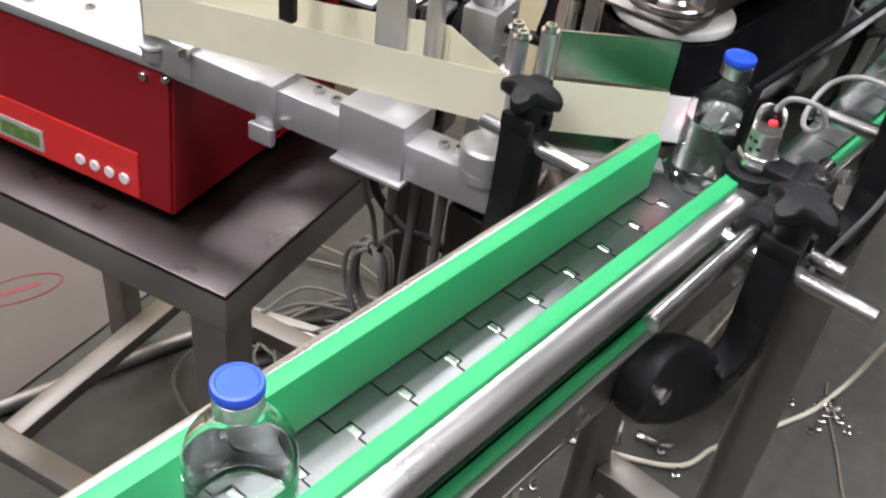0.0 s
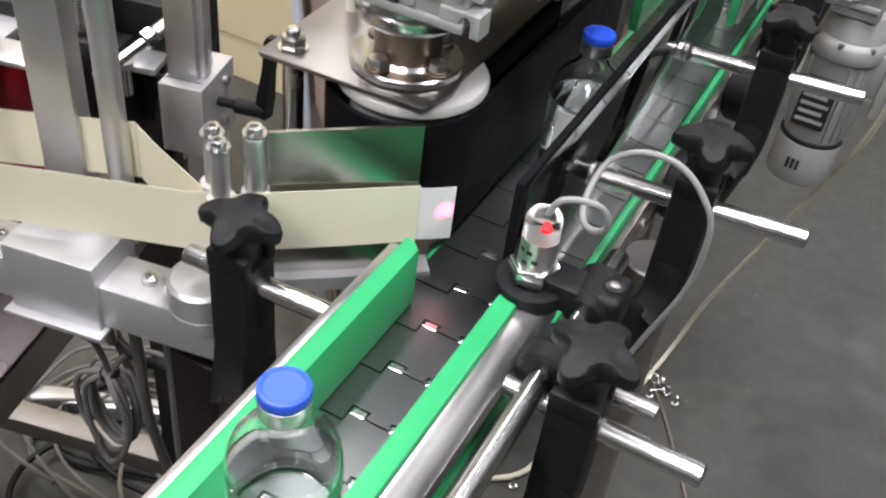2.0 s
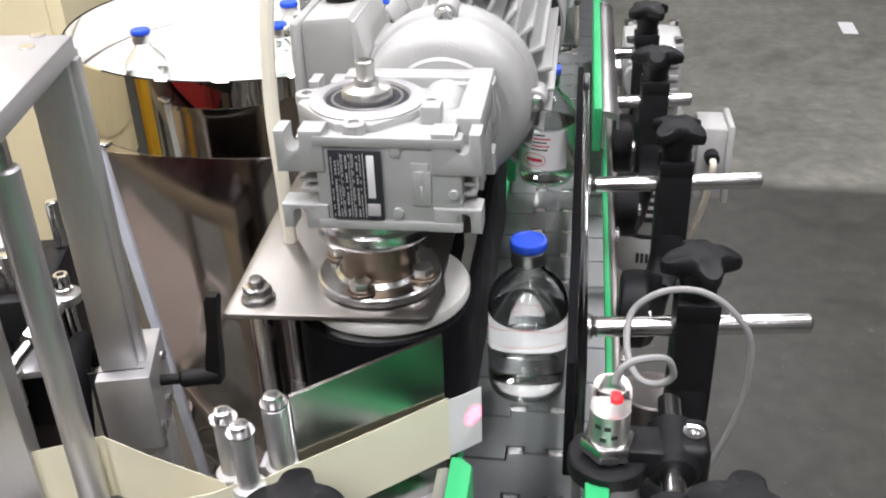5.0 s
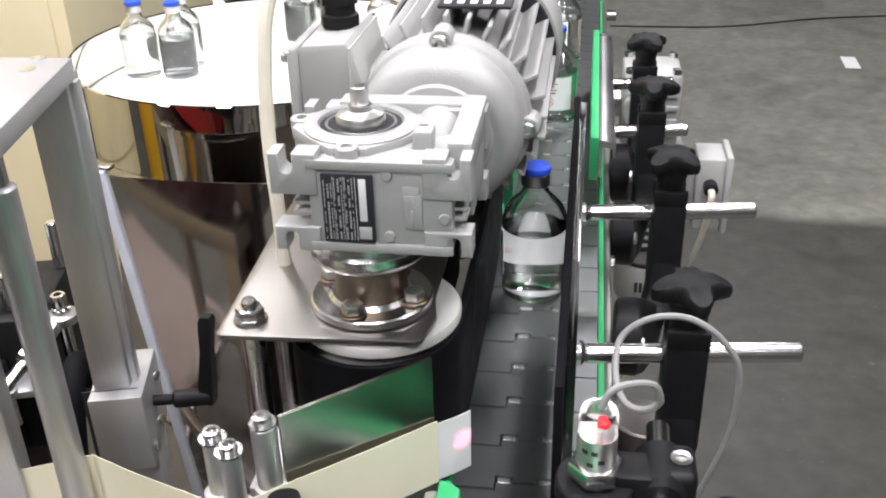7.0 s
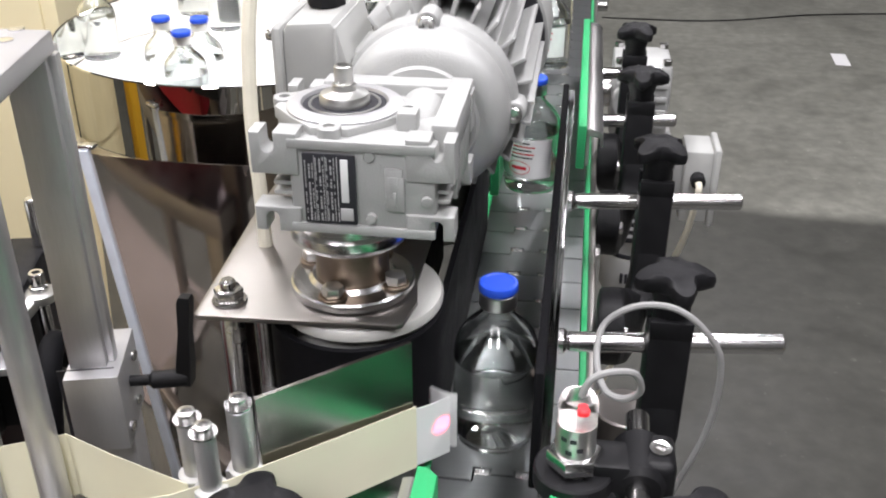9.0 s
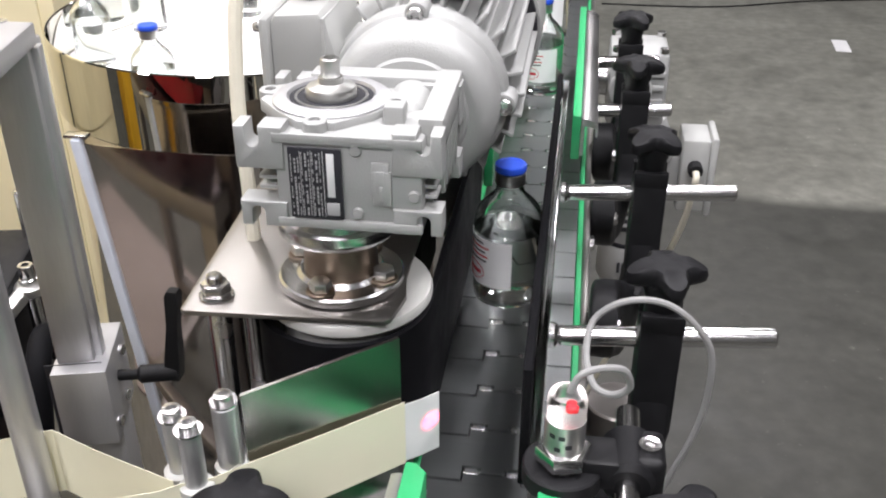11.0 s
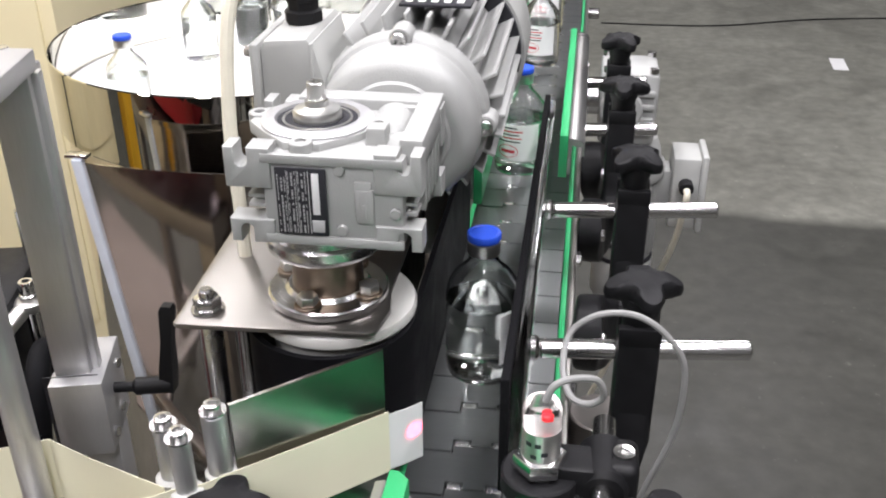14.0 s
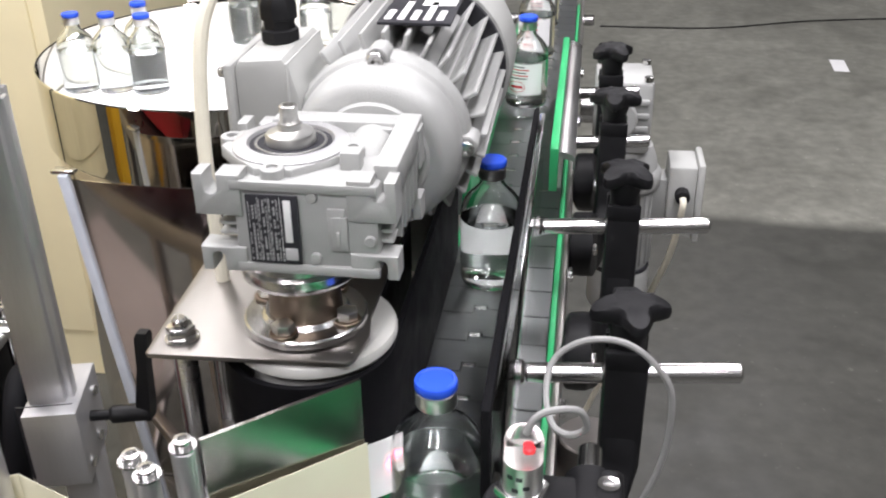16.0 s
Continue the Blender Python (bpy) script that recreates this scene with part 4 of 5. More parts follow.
# label web, peel plate and the label at its tip
web = thing("label_web", (-0.1, 0.23, 0.92), "pale yellow label backing paper led round guide posts", "label web")
F0, F1 = Vector((-0.4225, 0.1210)), Vector((-0.128, 0.2095))
run = [F0 + (F1 - F0) * k / 10 for k in range(11)] + [Vector((-0.118, 0.2135)), Vector((-0.105, 0.2195)), Vector((-0.0935, 0.2300)), Vector((-0.080, 0.2412)), Vector((-0.055, 0.2625)), Vector((-0.0275, 0.2868))]
part("front_run", strip([tuple(p) for p in run], [0.898 + 0.026 * min(k / 11, 1) for k in range(len(run))], [0.938 + 0.0265 * min(k / 11, 1) for k in range(len(run))], 0.0004), WEB, web)
back = [Vector((-0.62, 0.115)), Vector((-0.46, 0.165)), Vector((-0.30, 0.2175)), Vector((-0.200, 0.2475)), Vector((-0.170, 0.2340)), Vector((-0.1225, 0.2150))]
part("back_run", strip([tuple(p) for p in back], [0.885, 0.895, 0.905, 0.918, 0.920, 0.924], [0.925, 0.935, 0.945, 0.958, 0.960, 0.964], 0.0004), WEB, web)
part("tip_label", strip([(-0.0290, 0.2868), (-0.0200, 0.2935), (-0.0118, 0.3012)], 0.9245, 0.9620, 0.0003), LABEL, web, "white label standing off the peel tip")
peel = thing("peel_plate", (-0.06, 0.26, 0.905), "polished steel peel plate mirroring the green rails", "peel plate")
pa, pb = Vector((-0.0940, 0.2360)), Vector((-0.0300, 0.2885))
part("plate", strip([tuple(pa), tuple(pb)], [0.895, 0.903], [1.0005, 1.0030], 0.0022), PEEL, peel, smooth=False)
part("lower_bar", strip([(-0.12, 0.213), (-0.022, 0.296)], 0.893, 0.903, 0.016), ALU, peel, smooth=False)
for x, y, zt in ((-0.1229, 0.2254, 0.9935), (-0.1120, 0.2170, 0.9935), (-0.1005, 0.2325, 0.9985)):
    g = thing("guide_post", (x, y, 0.895), "round aluminium web guide post with a screw on top", "guide post", "web guide posts")
    part("post", rod((x, y, 0.897), (x, y, zt), 0.0052 if zt < 0.995 else 0.0062), ALU_V, g)
    part("collar", lathe((x, y, 0.957), [(0.0070, 0), (0.0080, 0.001), (0.0080, 0.005), (0.0062, 0.006)], 20), WHITE_NYLON, g, "white plastic collar")
    part("washer", lathe((x, y, zt), [(0.0066, 0), (0.0066, 0.001)], 20), CHROME, g)
    part("screw", lathe((x, y, zt + 0.001), [(0.0042, 0), (0.0042, 0.0038), (0.0024, 0.0039), (0.0022, 0.0015)], 16), CHROME, g, "chrome socket screw")

# head frame: plate on bars and a rod
head = thing("head_frame", (-0.22, 0.28, 0.86), "aluminium applicator frame with plate, bars and rod", "frame")
part("top_plate", prism([(-0.1790, 0.150), (-0.2146, 0.331), (-0.415, 0.322), (-0.370, 0.140)], 1.130, 1.141, bevel=0.0012), ALU, head)
for x, y in ((-0.2315, 0.3285), (-0.2270, 0.3100), (-0.204, 0.205)):
    part("plate_screw", lathe((x, y, 1.141), [(0.004, 0), (0.004, 0.0006), (0.002, 0.0008)], 14), CHROME, head)
part("rod", rod((-0.2077, 0.2386, 0.87), (-0.2077, 0.2386, 1.112), 0.0075, 28), ALU_V, head)
part("rod_seat", lathe((-0.2077, 0.2386, 1.110), [(0.0050, 0), (0.0050, 0.021)], 20), CHROME, head)
part("flat_bar", box((-0.2620, 0.2290, 0.865), (-0.2350, 0.2460, 1.130), 0.001, 16), ALU_V, head)
part("square_bar", box((-0.2395, 0.3185, 0.945), (-0.2185, 0.3445, 1.130), 0.0012, 15), ALU_V, head)
part("square_bar_ledge", box((-0.2210, 0.3265, 0.945), (-0.2140, 0.3350, 1.129), 0.0008, 15), ALU_V, head)
part("hanger_bar", box((-0.3055, 0.166, 0.945), (-0.2925, 0.174, 1.085), 0.001, 12), BLACK, head, "black bar between the runs of web")
part("hanger_arm", rod((-0.299, 0.170, 1.078), (-0.2485, 0.2375, 1.078), 0.004, 14), CHROME, head)
blk = part("clamp_block", box((-0.2420, 0.3080, 0.893), (-0.2110, 0.3600, 0.9455), 0.001, 15), ALU, head)
part("block_foot", box((-0.232, 0.322, 0.76), (-0.212, 0.350, 0.893), 0.001, 15), ALU, head)
part("split", box((-0.2425, 0.3165, 0.8928), (-0.2105, 0.3172, 0.9458), 0, 15), INK_BLACK, blk)
for y, z in ((0.350, 0.934), (0.344, 0.905), (0.322, 0.903)):
    part("screw", lathe((-0.2115 - (y - 0.334) * 0.27, y, z), [(0.0033, 0), (0.0033, 0.003), (0.0017, 0.0032)], 14, axis="x"), CHROME, blk)
lever = thing("clamp_lever", (-0.18, 0.345, 0.925), "black plastic clamping lever on an aluminium block", "lever")
part("hub", rod((-0.200, 0.339, 0.925), (-0.176, 0.346, 0.925), 0.0056, 20, 0.002), BLACK, lever)
part("stem", rod((-0.213, 0.336, 0.925), (-0.199, 0.3395, 0.925), 0.0034, 14), BLACK, lever)
part("handle", rings([[(-0.1795 + 0.0045 * s + dx * r, 0.3455 + dy * r + s * 0.004, 0.925 + s * 0.052) for dx, dy in ((-1, -1), (1, -1), (1, 1), (-1, 1))] for s, r in ((-0.08, 0.0044), (0.2, 0.0046), (0.6, 0.0034), (1.0, 0.0040), (1.06, 0.0030))]), BLACK, lever)
# feed drive behind the frame
dat = lambda u, v: at(u + 0.035, v + 0.10)  # noqa: E731
dbox = lambda u0, u1, v0, v1, z0, z1, bevel: tbox(u0 + 0.035, u1 + 0.035, v0 + 0.10, v1 + 0.10, z0, z1, bevel)  # noqa: E731
drive = thing("feed_drive", (-0.33, 0.42, 0.86), "black label feed drive with steel rollers and springs", "feed drive")
part("body", dbox(-0.115, 0.005, 0.235, 0.33, 0.80, 0.915, 0.003), BLACK, drive)
part("front_block", dbox(-0.075, -0.025, 0.205, 0.235, 0.80, 0.885, 0.003), BLACK, drive)
part("side_block", dbox(-0.20, -0.125, 0.24, 0.34, 0.80, 0.885, 0.003), BLACK, drive)
part("shelf", dbox(-0.205, -0.06, 0.172, 0.205, 0.868, 0.873, 0.001), ALU, drive)
for u, v, z0, z1, r in ((-0.02, 0.252, 0.915, 0.945, 0.005), (-0.085, 0.26, 0.915, 0.95, 0.006), (-0.045, 0.22, 0.885, 0.915, 0.007), (-0.13, 0.19, 0.873, 0.912, 0.008), (0.0, 0.315, 0.915, 0.955, 0.005), (-0.105, 0.31, 0.915, 0.953, 0.005)):
    q = dat(u, v)
    part("pin", rod((q.x, q.y, z0), (q.x, q.y, z1), r), CHROME, drive)
q0, q1 = dat(-0.05, 0.222), dat(-0.03, 0.262)
part("link_arm", rod((q0.x, q0.y, 0.918), (q1.x, q1.y, 0.930), 0.006), CHROME, drive)
q = dat(-0.062, 0.218)
coil = [(q.x + 0.004 * math.cos(a), q.y + 0.004 * math.sin(a), 0.885 + a * 0.00042) for a in np.linspace(0, 2 * math.pi * 13, 160)]
part("spring", tube(coil, 0.0007, 5, 1), CHROME, drive, "small steel coil spring")
q = dat(-0.10, 0.285)
part("motor_can", lathe((q.x, q.y, 0.915), [(0.032, 0), (0.033, 0.002), (0.033, 0.02), (0.024, 0.024), (0.012, 0.03), (0.012, 0.042)], 32), GREY_BOX, drive, "pale round motor housing")
part("clear_knob", lathe((dat(-0.04, 0.30).x, dat(-0.04, 0.30).y, 0.915), [(0.014, 0), (0.016, 0.004), (0.016, 0.018), (0.010, 0.022)], 24), GREY_BOX, drive)
JX, JY = -0.334, 0.450
part("joint_ring", lathe((JX, JY, 0.9020), [(0.0085, 0), (0.0115, 0.0015), (0.0120, 0.0045), (0.0115, 0.0075), (0.0085, 0.0090)], 28), SATIN, drive, "bright rod-end ring")
part("joint_collar", lathe((JX, JY, 0.9108), [(0.0062, 0), (0.0066, 0.0006), (0.0066, 0.0040), (0.0058, 0.0046)], 20), CHROME, drive)
part("joint_screw", lathe((JX, JY, 0.9154), [(0.0052, 0), (0.0055, 0.0006), (0.0055, 0.0100), (0.0049, 0.0106), (0.0031, 0.0106), (0.0029, 0.0050)], 20), CHROME, drive, "chrome socket screw")
part("joint_stud", rod((JX, JY, 0.86), (JX, JY, 0.903), 0.0048, 14), CHROME, drive)
part("link_arm", rod((JX - 0.001, JY - 0.011, 0.9062), (JX - 0.006, JY - 0.034, 0.8985), 0.0064, 18), SATIN, drive)
part("link_nut", rod((JX - 0.0062, JY - 0.0345, 0.8980), (JX - 0.0082, JY - 0.0440, 0.8950), 0.0085, 6), CHROME, drive, "bright lock nut")
part("link_rod", rod((JX - 0.0082, JY - 0.044, 0.8950), (JX - 0.018, JY - 0.090, 0.8800), 0.0048, 16), CHROME, drive)
part("hose", tube([(-0.315, 0.440, 0.86), (-0.312, 0.425, 0.885), (-0.306, 0.405, 0.889), (-0.300, 0.385, 0.872), (-0.298, 0.37, 0.83), (-0.300, 0.36, 0.78)], 0.0085, 14), RUBBER, drive, "thick black hose")
part("terminal_clip", box((-0.372, 0.405, 0.8742), (-0.360, 0.413, 0.8790), 0.001, 20), BRASS, drive, "small brass terminal clip")
for x, y, z0, z1, r in ((-0.366, 0.452, 0.87, 0.900, 0.006), (-0.352, 0.392, 0.85, 0.876, 0.005)):
    part("pin", rod((x, y, z0), (x, y, z1), r), CHROME, drive)
    part("pin_head", lathe((x, y, z1), [(r * 1.45, 0), (r * 1.5, 0.001), (r * 1.5, 0.005), (r * 0.8, 0.0055)], 18), SATIN, drive)
part("swing_plate", box((-0.372, 0.398, 0.868), (-0.336, 0.428, 0.874), 0.001, 18), ALU, drive)
part("column", dbox(-0.06, -0.02, 0.25, 0.29, 0.0, 0.80, 0.002), DARK_STEEL, drive)

# ---- turntable with its guard ----
TX, TY, TR, TZ = -0.378, 1.097, 0.252, 0.872
turn = thing("turntable", (TX, TY, 0), "round accumulating table with white disc and polished steel rim", "turntable")
part("rim", lathe((TX, TY, 0), [(TR, 0.836), (TR + 0.0015, 0.838), (TR + 0.0015, 0.929), (TR, 0.9305), (TR - 0.0015, 0.929), (TR - 0.0015, 0.838)], 128, closed=True, caps=False), MIRROR, turn, "mirror-polished steel rim")
part("drum", lathe((TX, TY, 0), [(TR - 0.006, 0.06), (TR - 0.006, 0.855)], 96), CABINET, turn, "dull stainless drum")
part("plinth", lathe((TX, TY, 0), [(TR - 0.04, 0.0), (TR - 0.04, 0.06)], 64), BLACK, turn)
disc = part("disc", lathe((TX, TY, 0), [(TR - 0.006, 0.857), (TR - 0.004, 0.859), (TR - 0.004, 0.871), (TR - 0.006, TZ)], 128), TABLE_WHITE, turn, "white plastic rotating disc")
guard = thing("turntable_guard", (TX - 0.1, TY + 0.2, 0.9), "curved clear guard behind the turntable", "guard")
arc = [(TX + (TR + 0.008) * math.cos(a), TY + (TR + 0.008) * math.sin(a)) for a in np.linspace(0.5, 2.2, 40)]
part("sheet", strip(arc, 0.90, 1.16, 0.002), CABINET, guard)
solid("transfer_plate", box((-0.118, 1.10, 0.893), (-0.027, 1.32, 0.897), 0.001), STEEL, "thin steel transfer plate beside the chain", "plate", loc=(-0.07, 1.2, 0.893))

cab = thing("cream_cabinet", (-1.6, 1.9, 0), "tall cream painted steel cabinet beside the turntable", "cabinet")
part("body", box((-2.3, 1.59, 0.0), (-0.94, 2.4, 2.1), 0.004), CREAM, cab)
door = part("door", box((-2.26, 1.583, 0.12), (-0.97, 1.5905, 2.06), 0.002), CREAM, cab)
part("hinge", rod((-0.955, 1.583, 1.25), (-0.955, 1.583, 1.35), 0.007), CHROME, door)
cab2 = thing("cream_cabinet", (-2.6, 0.8, 0), "long cream painted steel cabinet with two doors", "cabinet")
part("body", box((-2.9, 0.06, 0.0), (-2.42, 1.57, 2.1), 0.004), CREAM, cab2)
for y0, y1 in ((0.09, 0.805), (0.825, 1.54)):
    part("door", box((-2.425, y0, 0.12), (-2.412, y1, 2.06), 0.002), CREAM, cab2)
# polished sheet before the turntable, with a pale edge that leans in towards the floor
SR, LEAN = 0.80, 0.100
SHEET_X, SHEET_Y = -0.345, 0.773
shield = thing("guard_sheet", (-0.43, 0.79, 0), "polished steel guard sheet with pale blue edge bar", "guard")
rows = []
for x in np.linspace(-0.4715, -0.12, 36):
    k = (-0.12 - x) / 0.3515
    y = SHEET_Y + SR - math.sqrt(SR * SR - (x - SHEET_X) ** 2)
    rows.append([(x + LEAN * (0.872 - z) * k, y + d, z) for z, d in ((0.42, 0.0), (0.872, 0.0), (0.872, 0.0012), (0.42, 0.0012))])
part("sheet", rings(rows), CABINET, shield, "mirror-polished steel sheet")
bar = box((-0.0055, -0.005, 0.0), (0.0055, 0.005, 0.876), 0.001)
for v in bar.verts:
    v.co += Vector((-0.4715 + LEAN * (0.872 - v.co.z), 0.7835, 0))
part("bar", bar, PALE_BLUE, shield, "pale blue edge bar")
part("lug", box((-0.486, 0.782, 0.8765), (-0.460, 0.794, 0.8805), 0.001), CHROME, shield)
part("screw", lathe((-0.469, 0.7795, 0.848), [(0.003, 0), (0.0034, 0.001), (0.0034, 0.0036)], 12, axis="y"), INK_BLACK, shield)
part("foot", box((-0.402, 0.770, 0.0), (-0.362, 0.806, 0.006), 0.001), LEG_STEEL, shield)
solid("yellow_post", box((-2.26, -0.40, 0.0), (-2.02, -0.16, 2.2), 0.004), YELLOW_PAINT, "yellow painted steel post behind the machine", "post", loc=(-2.14, -0.28, 0))

# ---- conveyor drive ----
dm = thing("drive_motor", (0.14, 1.15, 0.72), "light grey conveyor drive motor with terminal box", "gear motor")
part("gearbox", box((0.090, 1.11, 0.795), (0.165, 1.20, 0.893), 0.006), CAST, dm)
for k in range(4):
    part("rib", box((0.096, 1.1045, 0.81 + k * 0.018), (0.160, 1.1105, 0.817 + k * 0.018), 0.001), CAST, dm)
part("cover_disc", lathe((0.118, 0.0, 0.845), [(0.026, 1.100), (0.028, 1.102), (0.028, 1.1105)], 32, axis="y"), CAST, dm)
part("output_hub", rod((0.072, 1.15, 0.845), (0.092, 1.15, 0.845), 0.022), CHROME, dm)
SX0 = 0.140
part("stator", lathe((SX0, 1.150, 0), [(0.038, 0.60), (0.0395, 0.605), (0.0395, 0.735), (0.046, 0.738), (0.0475, 0.742), (0.0475, 0.756), (0.046, 0.760), (0.041, 0.764), (0.039, 0.778), (0.032, 0.796)], 56), CAST, dm)
part("fan_cover", lathe((SX0, 1.150, 0), [(0.030, 0.545), (0.041, 0.548), (0.0435, 0.553), (0.0435, 0.607), (0.042, 0.610)], 56), CAST, dm, "smooth grey fan cover")
part("cover_ring", lathe((SX0, 1.150, 0), [(0.0425, 0.611), (0.0425, 0.616)], 48), INK_BLACK, dm)
for k in range(22):
    a = 2 * math.pi * k / 22
    if -2.3 < (a - 2 * math.pi if a > math.pi else a) < -1.2:
        continue
    bm = box((0.0385, -0.0009, 0.622), (0.0432, 0.0009, 0.732), 0.0005)
    bmesh.ops.rotate(bm, cent=(0, 0, 0), matrix=Matrix.Rotation(a, 3, "Z"), verts=bm.verts)
    bmesh.ops.translate(bm, vec=(SX0, 1.150, 0), verts=bm.verts)
    part("fin", bm, CAST, dm)
np_ = part("nameplate", box((SX0 - 0.030, 1.1040, 0.640), (SX0 + 0.012, 1.1100, 0.712), 0.0006), INK_BLACK, dm, "black nameplate with silver print")
for k in range(5):
    part("print_line", box((SX0 - 0.027, 1.1034, 0.648 + k * 0.012), (SX0 + (0.004 if k % 2 else 0.009), 1.1041, 0.653 + k * 0.012), 0), INK_GREY, np_)
for k in range(3):
    part("mark", box((SX0 - 0.016 + k * 0.0065, 1.1058, 0.573), (SX0 - 0.012 + k * 0.0065, 1.1085, 0.588), 0), INK_BLACK, dm, "black printed mark")
for k in range(3):
    a = -2.6 + 0.9 * k
    part("bolt", lathe((SX0 + 0.0445 * math.cos(a), 1.150 + 0.0445 * math.sin(a), 0.757), [(0.004, 0), (0.004, 0.006), (0.002, 0.0062)], 12), CHROME, dm)
part("box_neck", box((SX0 + 0.03, 1.135, 0.69), (0.197, 1.175, 0.75), 0.003), CAST, dm)
tb = part("terminal_box", box((0.196, 1.125, 0.668), (0.234, 1.19, 0.773), 0.004), GREY_BOX, dm)
part("cover", box((0.2335, 1.121, 0.663), (0.243, 1.194, 0.778), 0.004), GREY_BOX, tb)
part("gland", rod((0.215, 1.108, 0.735), (0.215, 1.126, 0.735), 0.010, 10), BLACK, tb, "black cable gland")
for x, y in ((0.098, 1.118), (0.157, 1.118), (0.098, 1.192), (0.157, 1.192)):
    part("bolt", lathe((x, y, 0.893), [(0.006, 0), (0.006, 0.006), (0.003, 0.0062)], 14), CHROME, dm)
solid("drive_cable", tube([(0.215, 1.107, 0.735), (0.2145, 1.098, 0.722), (0.206, 1.13, 0.63), (0.169, 1.20, 0.468), (0.088, 1.275, 0.175), (0.058, 1.285, 0.035), (0.046, 1.245, 0.006), (0.030, 1.154, 0.006), (-0.010, 1.048, 0.006), (-0.052, 0.946, 0.006), (-0.103, 0.837, 0.006), (-0.4, 0.70, 0.006)], 0.0046, 10),
      CABLE_WHITE, "cream cable from the drive motor to the floor", "cable", loc=(0.2, 1.0, 0))

# ---- floor clutter ----
solid("paper_scrap", box((1.15, 4.10, 0.0), (1.213, 4.27, 0.0012), 0, -4), LABEL, "small white paper scrap on the floor", "paper", loc=(1.19, 4.19, 0))
solid("floor_wire", tube([(0.15, 4.72, 0.004), (0.7, 4.74, 0.004), (1.3, 4.95, 0.004), (2.2, 5.05, 0.004), (3.5, 4.9, 0.004)], 0.0035, 6), BLACK, "thin black wire lying across the floor", "wire", loc=(1, 4.8, 0))
random.seed(5)
FLOOR_CABLES = ((CABLE_TAN, 0.0040, "tan cable looped on the floor"), (FLOOR_GREY, 0.0036, "grey cable looped on the floor"), (FLOOR_GREY, 0.0040, "grey cable looped on the floor"), (BLACK, 0.006, "black cable looped on the floor"))
for k in range(9):
    m, r, lab = FLOOR_CABLES[k % 4]
    r *= 0.85
    cx, cy = random.uniform(-0.80, -0.36), random.uniform(0.42, 0.66)
    pts, a, base = [], random.uniform(0, 6.28), random.uniform(0.09, 0.15)
    for i in range(13):
        a += 0.75
        rr = base * random.uniform(0.85, 1.2)
        pts.append((cx + 0.02 * i * (1 if k % 2 else -1) * 0.4 + rr * math.cos(a) * 1.4, cy + rr * math.sin(a), r + 0.004 + 0.006 * (k % 3) + 0.002 * i))
    solid("floor_cable", tube(pts, r, 8), m, lab, "cable", "floor cables", loc=(cx, cy, 0))
for k, (x, m) in enumerate(((-0.16, FLOOR_GREY), (-0.19, FLOOR_GREY), (-0.145, BLACK), (-0.215, CABLE_TAN))):
    solid("hanging_cable", tube([(x, 0.215, 0.85), (x - 0.01, 0.225, 0.78), (x - 0.05, 0.27, 0.55 + 0.05 * k), (x - 0.12, 0.40, 0.20), (x - 0.22, 0.55, 0.012), (x - 0.5, 0.62 + 0.05 * k, 0.012), (x - 0.62, 0.5, 0.012)], 0.0042, 8), m,
          "cable hanging from the beam to the floor", "cable", "hanging cables", loc=(x, 0.21, 0))
bundle = thing("cable_bundle", (-0.262, 0.250, 0.70), "grey cable tied into a hanging bundle of loops", "cable bundle")
random.seed(23)
for k in range(5):
    w0, w1, h = random.uniform(-0.036, -0.018), random.uniform(0.012, 0.024), random.uniform(0.085, 0.105)
    d = 0.006 * (k - 2)
    loop_pts = [(-0.262, 0.250 + d * 0.3, 0.700), (-0.262 + w0 * 0.7, 0.250 + d, 0.690), (-0.262 + w0, 0.250 + d, 0.665), (-0.262 + w0 * 0.9, 0.250 + d, 0.63), (-0.262 + w0 * 0.2, 0.250 + d, 0.70 - h), (-0.262 + w1 * 0.7, 0.250 + d, 0.625), (-0.262 + w1, 0.250 + d, 0.66), (-0.262 + w1 * 0.7, 0.250 + d, 0.69), (-0.262, 0.250 + d * 0.3, 0.701)]
    part("loop", tube(loop_pts, 0.0026, 8), FLOOR_GREY, bundle)
part("tie", lathe((-0.262, 0.250, 0.694), [(0.0075, 0), (0.0082, 0.001), (0.0082, 0.006), (0.0075, 0.007)], 16), BLACK, bundle, "black cable tie")
part("lead", tube([(-0.262, 0.250, 0.70), (-0.255, 0.235, 0.75), (-0.238, 0.205, 0.80), (-0.228, 0.187, 0.8535)], 0.0026, 8), FLOOR_GREY, bundle)
part("tail", tube([(-0.262, 0.250, 0.697), (-0.245, 0.256, 0.725), (-0.215, 0.262, 0.735), (-0.16, 0.27, 0.72), (-0.10, 0.28, 0.70)], 0.0024, 8), FLOOR_GREY, bundle)
solid("black_cable", tube([(-0.250, 0.215, 0.855), (-0.252, 0.230, 0.79), (-0.240, 0.240, 0.760), (-0.215, 0.240, 0.751), (-0.193, 0.240, 0.757), (-0.168, 0.240, 0.757), (-0.150, 0.243, 0.748), (-0.135, 0.25, 0.70), (-0.15, 0.28, 0.45), (-0.2, 0.35, 0.02)], 0.0042, 10), BLACK, "black cable slung under the beam", "cable", loc=(-0.25, 0.22, 0.8))
